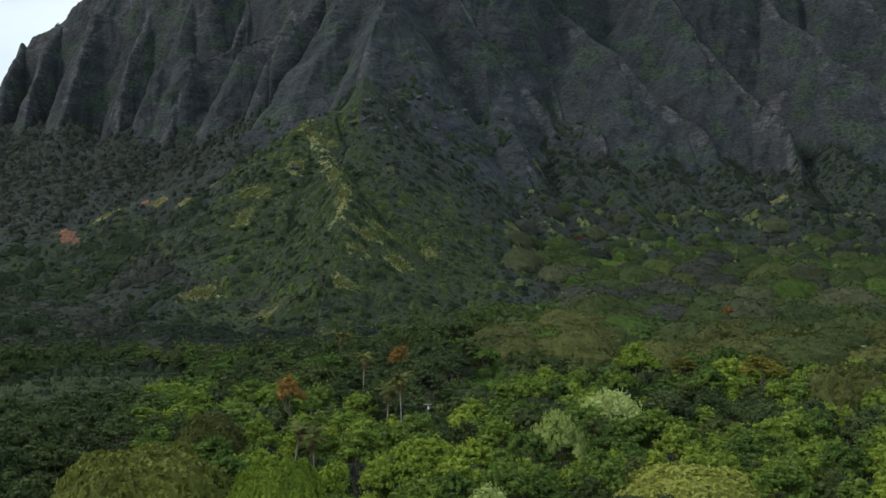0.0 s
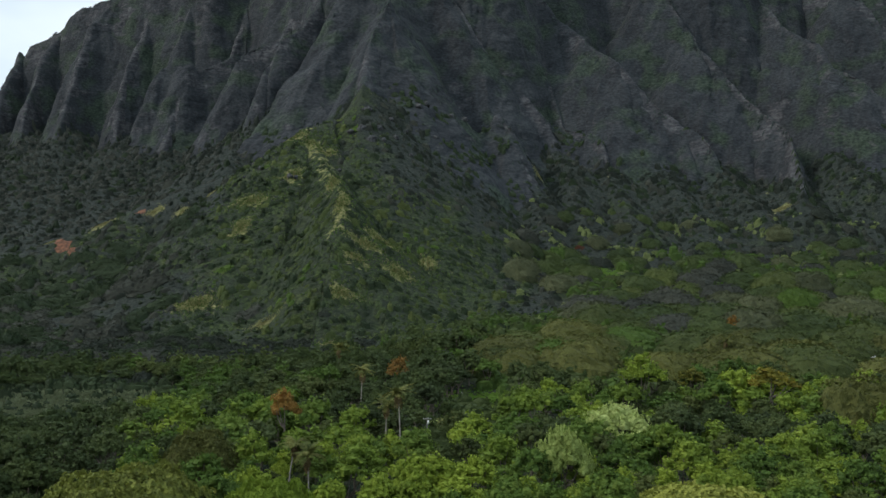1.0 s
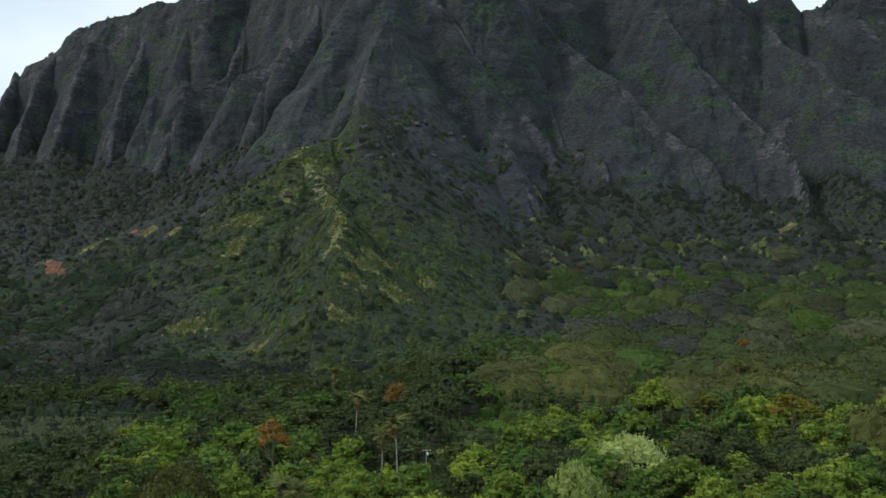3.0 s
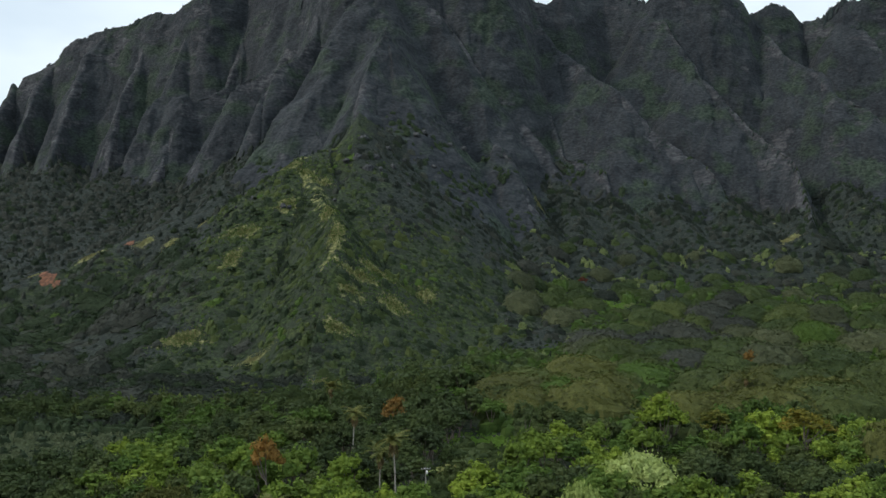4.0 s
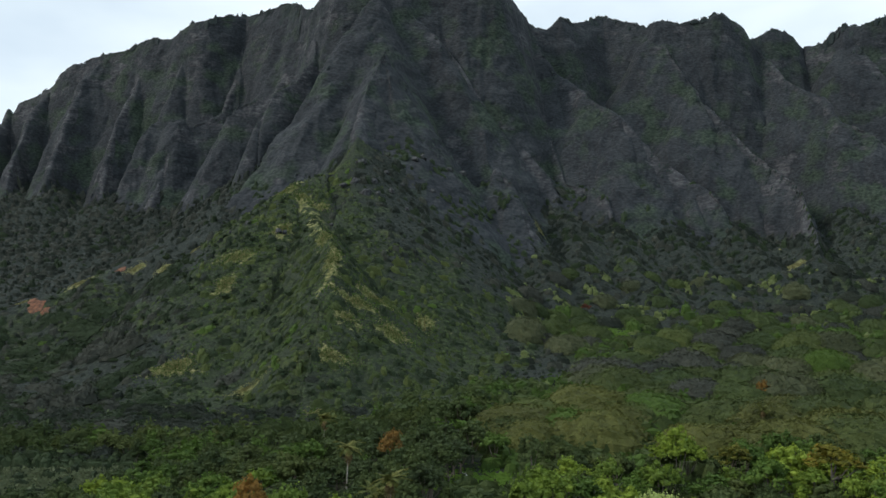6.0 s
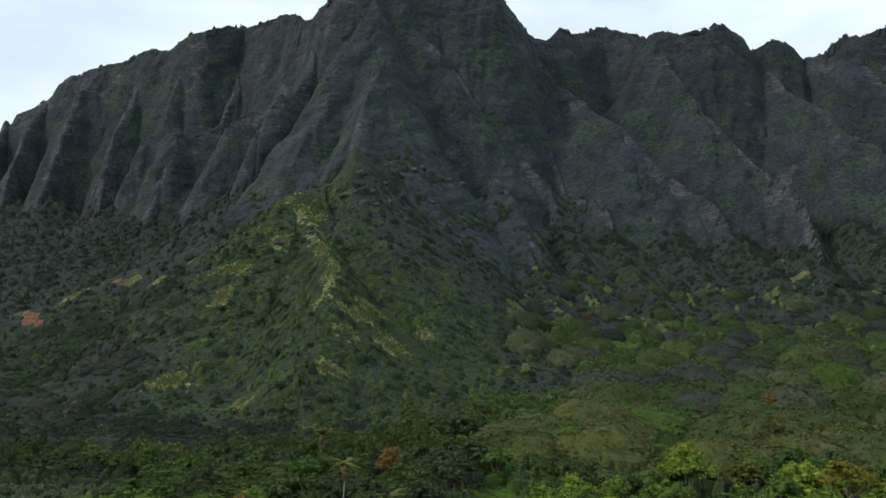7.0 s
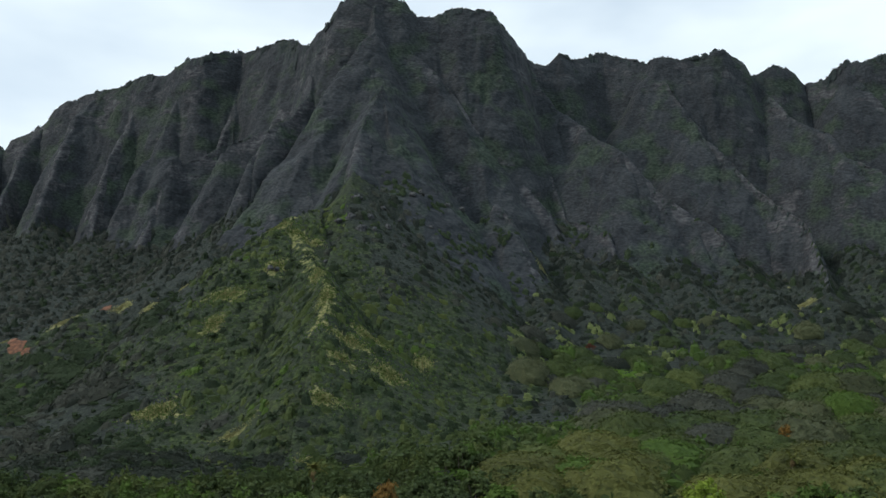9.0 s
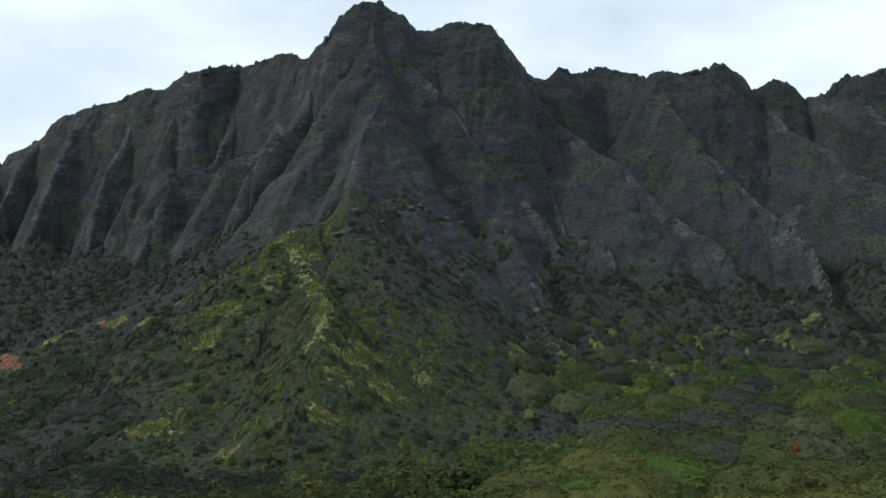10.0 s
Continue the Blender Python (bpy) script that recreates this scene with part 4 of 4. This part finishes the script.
for x, y in zip(ux, uy):
    if not is_free(x, y, 4.0) or rf.uniform() < 0.06:
        continue
    colour = ["olive", "grey", "scrub", "olive", "grey", "meadow", "olive", "dome", "dome", "grey", "scrub"][int(rf.integers(0, 11))]
    s = (rf.uniform(0.6, 0.95) if rf.uniform() < 0.3 else rf.uniform(1.2, 1.75)) * (1 - 0.5 * smooth(680, 900, y))
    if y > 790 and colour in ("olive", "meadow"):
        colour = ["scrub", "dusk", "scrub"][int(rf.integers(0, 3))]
    if planted < 240:
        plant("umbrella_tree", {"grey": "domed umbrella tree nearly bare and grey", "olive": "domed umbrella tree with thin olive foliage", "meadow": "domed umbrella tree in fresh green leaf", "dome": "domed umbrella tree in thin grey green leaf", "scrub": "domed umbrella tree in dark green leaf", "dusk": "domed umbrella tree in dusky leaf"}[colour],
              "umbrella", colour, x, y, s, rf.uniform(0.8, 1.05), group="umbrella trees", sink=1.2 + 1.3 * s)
        planted += 1
    else:
        rest.append((x, y, s, colour))
for colour in ("olive", "grey", "meadow", "scrub", "dusk", "dome"):
    some = np.array([q[:3] for q in rest if q[3] == colour])
    if len(some):
        stuff("far_umbrella_trees", f"far domed trees with {colour} crowns on rising ground", "forest", "far_umbrella", colour, some[:, 0], some[:, 1], some[:, 2])

# grey and dark woods at the foot of the western slope
for colour, key, gap, y0, y1, s0, s1, seed in (("dusk", "far_umbrella", 13, 505, 650, 0.35, 0.85, 1), ("grey", "far_umbrella", 21, 545, 770, 0.4, 1.1, 2), ("hill", "far_umbrella", 19, 540, 860, 0.4, 1.1, 3), ("hill", "far_round", 17, 600, 900, 0.4, 0.8, 4)):
    wx, wy = scatter(-520, 20, y0, y1, gap, rf)
    keep = (wx < (-0.12 if colour == "dusk" or key == "far_round" else -0.3) * wy + 45 * wave(wx / 50, wy / 50, seed) + 25 * wave(wx / 14, wy / 14, seed + 7)) & ~open_ground(wx, wy) & ~on_patch(wx, wy, 12.0 if key == "far_umbrella" else 4.0)
    keep &= wave(wx / 38, wy / 38, 20 + seed) > -0.35
    wx, wy = wx[keep], wy[keep]
    stuff("western_wood", {"dusk": "closed wood of dark green crowns", "grey": "closed wood of low grey domed crowns", "hill": "closed wood of low muted green crowns"}[colour], "forest", key, colour, wx, wy, rf.uniform(s0, s1, len(wx)), sink=2.6 if key == "far_round" else 1.5)

# scrub closes over the lower slopes, up to the foot of the rock: dusky in the uplands, greener below, thin along the spur crests
wx, wy = scatter(-800, 720, 545, 1480, 8.1, rf)
keep = (ground_at(wx, wy, LAND_GAP) < 12) & (np.abs(wx) < 0.57 * wy) & ~on_patch(wx, wy, 0.0) & ~open_ground(wx, wy) & (wave(wx / 30, wy / 30, 34) + 0.5 * wave(wx / 9, wy / 9, 44) > -0.85)
wx, wy = wx[keep], wy[keep]
high = ground_at(wx, wy, UPLAND) + 0.3 * wave(wx / 15, wy / 15, 61)
crest_top, crest_off = highest(wx, wy, SPURS[:3], 400)
on_crest = smooth(24, 6, crest_off) * (crest_top > ground_at(wx, wy) - 12)
dice, patch = rf.uniform(0, 1, len(wx)), 0.5 * wave(wx / 48, wy / 40, 62) + 0.35 * wave(wx / 17, wy / 17, 63)
grow = (0.45 + 1.15 * rf.uniform(0, 1, len(wx)) ** 2.2) * (1 + 0.3 * smooth(900, 1100, wy)) * (1 - 0.5 * on_crest)
kind = np.where(high > 0.45, np.where(dice < 0.5, 0, np.where(dice < 0.8, 1, 2)), np.where(dice + 0.5 * patch < 0.5, 1, np.where(dice + 0.5 * patch < 0.86, 3, 4)))
kind = np.where((wx < -0.24 * wy - 20) & (dice > 0.62), 2, kind)
kind = np.where((kind == 3) & (patch > 0.34), 5, kind)
bare = rf.uniform(0, 1, len(wx)) < np.maximum(0.62 * on_crest, 0.55 * ((wx > 95) & (wy < 880) | (wx < -0.34 * wy) & (wy < 780)))
for k, (colour, label) in enumerate((("dusk", "low dark green shrubs on the slopes"), ("hill", "low muted green shrubs on the slopes"), ("grey", "low grey leafless shrubs on the slopes"), ("scrub", "low green shrubs on the slopes"), ("olive", "low olive shrubs on the slopes"), ("meadow", "low fresh green shrubs on the slopes"))):
    m = (kind == k) & ~bare
    stuff("slope_scrub", label, "shrubs", "bush", colour, wx[m], wy[m], grow[m])

tx, ty = scatter(-340, 40, 600, 960, 5.2, rf)
keep = ~on_patch(tx, ty, -0.5) & (wave(tx / 24, ty / 24, 65) + 0.4 * wave(tx / 8, ty / 8, 66) > -0.25) & (ground_at(tx, ty, LAND_GAP) < -8) & (ground_at(tx, ty, UPLAND) < 0.5)
tx, ty = tx[keep], ty[keep]
dice = rf.uniform(0, 1, len(tx)) + 0.3 * wave(tx / 40, ty / 40, 67)
for colour, label, m in (("hill", "low muted green growth on the spurs", dice < 0.5), ("scrub", "low green growth on the spurs", dice >= 0.5)):
    stuff("spur_growth", label, "shrubs", "tuft", colour, tx[m], ty[m], rf.uniform(0.5, 1.1, int(m.sum())))

# pale flowering shrubs in loose clumps below the rock and between the domed trees
px, py = scatter(60, 480, 590, 960, 7, rf)
keep = (wave(px / 17, py / 12, 81) + 0.35 * wave(px / 60, py / 60, 82) > 0.62) & ~open_ground(px, py) & (np.abs(px) < 0.56 * py)
px, py = px[keep], py[keep]
stuff("flowering_shrubs", "low shrubs with pale yellow green blossom", "shrubs", "bush", "blossom", px, py, rf.uniform(0.6, 1.5, len(px)))

# bushes between the domed trees
bx, by = scatter(20, 460, 398, 860, 7.6, rf)
keep = ~open_ground(bx, by) & ((by < 640) | (bx > 100) & (wave(bx / 20, by / 20, 68) > -0.1))
bx, by = bx[keep], by[keep]
pick = rf.uniform(0, 1, len(bx)) < 0.6
for colour, m in (("scrub", pick), ("meadow", ~pick)):
    stuff("lowland_bushes", {"scrub": "dark green bushes between domed trees", "meadow": "fresh green bushes between domed trees"}[colour], "shrubs", "bush", colour, bx[m], by[m], rf.uniform(0.9, 2.3, int(m.sum())))


def grass(name, label, spots, colour, per_metre, blade, rise):
    """Tufts of upright blades over oval spots of ground, as one object."""
    r = np.random.default_rng(31)
    xs, ys = [], []
    for cx, cy, ax, ay in spots:
        count = int(per_metre * ax * ay * 3.1)
        q, d = r.uniform(0, 6.283, count), 0.8 * np.abs(r.normal(0, 1, count))
        xs.append(cx + ax * d * np.cos(q))
        ys.append(cy + ay * d * np.sin(q))
    x, y = np.concatenate(xs), np.concatenate(ys)
    base = np.stack([x, y, ground_at(x, y)], 1)
    n = len(x)
    q = r.uniform(0, 6.283, n)
    a = np.stack([np.cos(q), np.sin(q), np.zeros(n)], 1) * blade * r.uniform(0.6, 1.3, (n, 1))
    up = np.stack([r.normal(0, 0.35, n), r.normal(0, 0.35, n), np.ones(n)], 1) * rise * r.uniform(0.5, 1.2, (n, 1))
    v = np.stack([base - a - (0, 0, 0.2), base + a - (0, 0, 0.2), base + a * 0.7 + up, base - a * 0.7 + up], 1).reshape(-1, 3)
    return tagged(mesh_object(name, v, np.arange(4 * n).reshape(-1, 4), LEAF[colour]), label, "grass", kind="stuff")


grass("dry_grass", "tufts of dry straw coloured grass on the slope", [(x, y, 0.7 * a, 0.7 * b) for x, y, a, b in DRY], "straw", 4.5, 0.4, 0.8)
grass("spur_grass", "short yellow green grass along the spur crests", [(x, y, 1.7 * a, 1.5 * b) for x, y, a, b in DRY[:17]], "meadow", 0.8, 0.6, 0.8)
grass("clearing_grass", "bright green grass in forest clearings", CLEAR[:1] + CLEAR[2:], "lawn", 3.4, 0.7, 0.7)
grass("reed_field", "pale grey green field of tall grass", CLEAR[1:2], "reed", 0.9, 1.0, 1.7)


def soil_patch(x, y, ax, ay, seed):
    """An uneven sheet of bare soil that lies on the slope."""
    r = np.random.default_rng(seed)
    v, f, sides, rings = [(x, y)], [], 16, 4
    edge = 1 + 0.14 * r.normal(0, 1, sides)
    for k in range(1, rings + 1):
        v += [(x + ax * edge[q] * k / rings * math.cos(q * 6.283 / sides), y + ay * edge[q] * k / rings * math.sin(q * 6.283 / sides)) for q in range(sides)]
    v = np.array(v)
    z = ground_at(v[:, 0], v[:, 1]) + 0.45
    z[-sides:] -= 0.7
    f = [(0, 1 + q, 1 + (q + 1) % sides, 1 + (q + 1) % sides) for q in range(sides)]
    me = bpy.data.meshes.new("bare_soil")
    ring = [(1 + k * sides + q, 1 + (k + 1) * sides + q, 1 + (k + 1) * sides + (q + 1) % sides, 1 + k * sides + (q + 1) % sides) for k in range(rings - 1) for q in range(sides)]
    me.from_pydata([(p[0], p[1], h) for p, h in zip(v, z)], [], [(0, 1 + q, 1 + (q + 1) % sides) for q in range(sides)] + ring)
    me.materials.append(SOIL)
    tagged(new("bare_soil", me), "patch of bare rust red soil on the slope", "soil", kind="structure")


for k, (x, y, ax, ay) in enumerate(SOIL_SPOTS):
    soil_patch(x, y, ax, ay, 60 + k)

# shrubs that cling to the cliffs
rc = np.random.default_rng(41)
sx, sy = rc.uniform(-900, 800, 60000), rc.uniform(985, 1640, 60000)
keep = (np.abs(sx) < 0.6 * sy) & (ground_at(sx, sy, LAND_GAP) > 3)
sx, sy = sx[keep], sy[keep]
e = 4.0
tilt = np.hypot(ground_at(sx + e, sy) - ground_at(sx - e, sy), ground_at(sx, sy + e) - ground_at(sx, sy - e)) / (2 * e)
away = ground_at(sx, sy, LAND_OFF)
keep = (tilt < 1.9) & (away < 14) | (tilt < 1.5) & (wave(sx / 40, sy / 40, 9) > 0.2)
sx, sy = sx[keep][:1900], sy[keep][:1900]
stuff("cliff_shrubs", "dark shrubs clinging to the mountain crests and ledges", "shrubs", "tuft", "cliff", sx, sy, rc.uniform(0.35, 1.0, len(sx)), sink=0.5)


bx, by = scatter(-130, 150, 170, 440, 4.5, rc)
gaps = (np.hypot(bx[:, None] - TAKEN[None, :, 0], by[:, None] - TAKEN[None, :, 1]) < TAKEN[None, :, 2] + 2.5).any(1)
bx, by = bx[gaps & ~open_ground(bx, by)], by[gaps & ~open_ground(bx, by)]
stuff("understorey", "dark bushes between the forest trees", "shrubs", "bush", "scrub", bx, by, rc.uniform(0.8, 1.9, len(bx)))


crest_x, crest_y = [], []
for line in (CREST_WEST, CREST_PEAK, CREST_EAST):
    for (x0, y0, z0), (x1, y1, z1) in zip(line, line[1:]):
        for t in np.arange(0, 1, 4.0 / math.hypot(x1 - x0, y1 - y0)):
            crest_x.append(x0 + t * (x1 - x0) + rc.normal(0, 3)), crest_y.append(y0 + t * (y1 - y0) + rc.normal(0, 3))
crest_x, crest_y = np.array(crest_x), np.array(crest_y)
keep = (np.abs(crest_x) < 0.6 * crest_y) & (wave(crest_x / 14, crest_y / 14, 71) > -0.55)
crest_x, crest_y = crest_x[keep], crest_y[keep]
stuff("crest_shrubs", "dark shrubs along the skyline of the mountain", "shrubs", "tuft", "cliff", crest_x, crest_y, 0.8 + 2.2 * rc.uniform(0, 1, len(crest_x)) ** 2.2)


# ---- palms ----
def frond(length, droop, r, leaflets=11):
    """One palm frond along +x: a thin rib and hanging leaflets on both sides."""
    t = np.linspace(0, 1, leaflets + 1)
    rib = np.stack([length * (t - 0.25 * droop * t**2), 0 * t, length * (0.42 * t - (0.55 + droop) * t**2)], 1)
    v, f = tube(rib[::3], np.linspace(0.07, 0.02, len(rib[::3])), 3)
    blades = []
    for k in range(1, leaflets + 1):
        wide = length * 0.26 * math.sin(math.pi * (0.12 + 0.83 * t[k]))
        step = (rib[k] - rib[k - 1]) * 0.8
        for side in (-1, 1):
            tip = rib[k] + np.array([0.12 * length, side * wide, -wide * r.uniform(0.35, 0.75)])
            blades += [rib[k] - step, tip - step * 0.3, tip + step * 0.3, rib[k] + step * 0.2]
    return joined([(v, f), (np.array(blades), np.arange(len(blades)).reshape(-1, 4))])


def turned(data, yaw, pitch, at):
    m = np.array(pose(0, 0, 0, 0, -pitch, yaw).to_3x3())
    return data[0] @ m.T + np.asarray(at), data[1]


def palm(label, x, y, top, lean, seed, length=3.6):
    """A palm: a slim bowed trunk, a head of green fronds and a skirt of dead ones."""
    r = np.random.default_rng(seed)
    z = float(ground_at(np.array([x]), np.array([y]))[0])
    thing = new("palm_tree")
    thing.matrix_basis = pose(x, y, z - 0.3)
    h = top - z
    t = np.linspace(0, 1, 7)
    stem = np.stack([lean * (t**2 - 1), 0.3 * lean * (t - t**2), h * t], 1)
    stem[:, 0] += lean
    mesh_object("trunk", *tube(stem, 0.32 - 0.14 * t, 7), PALM_BARK, thing)
    head = stem[-1]
    for k in range(17):
        d = turned(frond(length * r.uniform(0.85, 1.1), r.uniform(0.1, 0.5), r), k * 137.5, r.uniform(-10, 62), head)
        mesh_object("frond", *d, LEAF["palm"], thing)
    for k in range(7):
        d = turned(frond(length * r.uniform(0.7, 0.9), 0.35, r, 8), k * 52 + 20, r.uniform(-75, -45), head - (0, 0, 0.2))
        tagged(mesh_object("dead_frond", *d, LEAF["frond_dry"], thing), "dry brown hanging frond")
    return tagged(thing, label, "palm tree", "palms")


palm("slim coconut palm with a skirt of dead fronds", -42.5, 247, 18.5, 2.0, 1, 4.2)
palm("coconut palm with yellowing drooping fronds", -36, 243, 16.5, -0.5, 2, 4.8)
palm("tall coconut palm above the dark forest", -34, 367, 26.5, 0.8, 3, 5.6)
palm("tall coconut palm above the dark forest", -14.5, 305, 25, -0.8, 4, 5.2)
palm("lower palm with brown hanging fronds", -20, 312, 20, 0.4, 5, 5.0)
palm("palm among dark trees", -57, 480, 27, 0.5, 6, 5.4)
palm("lone palm rising above domed trees", 148, 462, 33, 0.6, 7, 4.6)


# ---- poles and broad-leaved plants by the clearing ----
def box(x0, x1, y0, y1, z0, z1):
    v = np.array([(x, y, z) for z in (z0, z1) for x, y in ((x0, y0), (x1, y0), (x1, y1), (x0, y1))], float)
    return v, np.array([(0, 3, 2, 1), (4, 5, 6, 7), (0, 1, 5, 4), (1, 2, 6, 5), (2, 3, 7, 6), (3, 0, 4, 7)])


def utility_pole(x, y, top, turn):
    z = float(ground_at(np.array([x]), np.array([y]))[0])
    h = top - z
    thing = new("utility_pole")
    thing.matrix_basis = pose(x, y, z - 0.5, 0, 0, turn)
    mesh_object("pole", *tube([(0, 0, 0), (0, 0, h)], [0.22, 0.15], 8), POLE_WOOD, thing)
    mesh_object("crossarm", *box(-1.5, 1.5, -0.3, -0.15, h - 0.75, h - 0.5), POLE_WOOD, thing)
    for q in (-1.3, -0.5, 0.5, 1.3):
        mesh_object("insulator", *tube([(q, -0.22, h - 0.5), (q, -0.22, h - 0.38), (q, -0.22, h - 0.2)], [0.06, 0.14, 0.05], 8), PORCELAIN, thing)
    tagged(mesh_object("transformer", *tube([(0.35, -0.35, h - 2.3), (0.35, -0.35, h - 2.2), (0.35, -0.35, h - 1.2), (0.35, -0.35, h - 1.1)], [0.12, 0.3, 0.3, 0.12], 10), PORCELAIN, thing), "pale grey transformer can")
    tagged(thing, "weathered utility pole with a crossarm and insulators", "utility pole", "utility poles")


utility_pole(-5.6, 318, 15.2, 8)
utility_pole(9, 400, 14.0, -6)
utility_pole(215, 440, 27.0, 20)


def banana(x, y, s, seed):
    """A clump of long arching leaves on short stems."""
    r = np.random.default_rng(seed)
    z = float(ground_at(np.array([x]), np.array([y]))[0])
    thing = new("banana_plant")
    thing.matrix_basis = pose(x, y, z, 0, 0, r.uniform(0, 360)) @ Matrix.Scale(s, 4)
    mesh_object("stem", *tube([(0, 0, -0.3), (0, 0, 3.2)], [0.3, 0.2], 7), LEAF["palm"], thing)
    for k in range(9):
        t = np.linspace(0, 1, 6)
        out, up = 3.2 * t, 3.0 + 2.2 * t - r.uniform(1.6, 3.0) * t**2
        wide = 0.42 * np.sin(math.pi * (0.08 + 0.9 * t))
        q = k * 2.399
        c, d = math.cos(q), math.sin(q)
        v = [(o * c - w * d * sd, o * d + w * c * sd, h - 0.25 * abs(sd) * w) for o, h, w in zip(out, up, wide) for sd in (-1, 0, 1)]
        f = [(3 * a + b, 3 * a + 3 + b, 3 * a + 4 + b, 3 * a + 1 + b) for a in range(5) for b in range(2)]
        mesh_object("leaf", np.array(v), np.array(f), LEAF["white" if k % 3 == 0 else "palm"], thing)
    tagged(thing, "banana plant with long pale arching leaves beside the clearing", "banana plant", "banana plants")


for k, (x, y, s) in enumerate([(2, 338, 2.3), (-1, 342, 1.8), (6, 341, 1.7), (10, 345, 1.5)]):
    banana(x, y, s, 80 + k)

# low growth: sprinkled over the pale field and along the foot of the rock
bx, by = scatter(-300, -90, 335, 510, 13, rf)
keep = open_ground(bx, by)
bx, by = bx[keep], by[keep]
stuff("field_shrubs", "low grey green shrubs in the pale field", "shrubs", "bush", "hill", bx, by, rf.uniform(0.6, 1.6, len(bx)))
bx, by = scatter(-330, -100, 492, 522, 5, rf)
stuff("field_edge_shrubs", "shrubs along the edge of the dark wood", "shrubs", "bush", "hill", bx, by, rf.uniform(0.7, 1.9, len(bx)))
bx, by = scatter(-800, 640, 930, 1480, 8.0, rf)
tilt = np.hypot(ground_at(bx + e, by) - ground_at(bx - e, by), ground_at(bx, by + e) - ground_at(bx, by - e)) / (2 * e)
gap_here = ground_at(bx, by, LAND_GAP)
keep = (gap_here > 4) & (gap_here < 60) & (tilt < 1.15) & (wave(bx / 25, by / 25, 51) > -0.4)
bx, by = bx[keep], by[keep]
stuff("rock_foot_scrub", "dark scrub along the foot of the cliffs", "shrubs", "bush", "hill", bx, by, rf.uniform(0.6, 1.5, len(bx)))


# ---- rock on the grassy spurs ----
def rock_outcrop(x, y, size, seed):
    """A weathered block of basalt, half sunk into the slope."""
    r = np.random.default_rng(seed)
    sides, rings = 10, 5
    e, q = np.meshgrid(np.linspace(-0.6, 1.45, rings), np.arange(sides) * 2 * math.pi / sides, indexing="ij")
    v = np.stack([np.cos(q) * np.cos(e), np.sin(q) * np.cos(e), np.sin(e)], -1).reshape(-1, 3)
    v = v * (1 + 0.34 * r.normal(0, 1, (len(v), 1)).clip(-1.2, 1)) * np.array([1.2, 0.8, 0.85]) * size * 0.7
    f = np.array([(k * sides + a, k * sides + (a + 1) % sides, (k + 1) * sides + (a + 1) % sides, (k + 1) * sides + a) for k in range(rings - 1) for a in range(sides)])
    z = float(ground_at(np.array([x]), np.array([y]))[0])
    ob = mesh_object("rock_outcrop", v, f, ROCK)
    ob.matrix_basis = pose(x, y, z, 0, 0, r.uniform(0, 360))
    tagged(ob, "weathered grey basalt block in the grassy slope", "rock", "rock outcrops")


OUTCROPS = [(-62, 905, 4), (-40, 960, 4), (-20, 1000, 6), (-8, 965, 4), (10, 1010, 5), (-34, 900, 3.5), (25, 1030, 5), (-191, 886, 5), (-184, 874, 4), (-149, 846, 5), (-143, 844, 4), (-156, 841, 3.5), (-74, 899, 7), (-69, 919, 6), (-86, 915, 6), (-58, 955, 5), (-50, 922, 5), (-99, 926, 5), (-28, 990, 5), (-83, 946, 6), (-200, 868, 3), (-103, 860, 3)]
for k, (x, y, size) in enumerate(OUTCROPS):
    rock_outcrop(x, y, size, 700 + k)
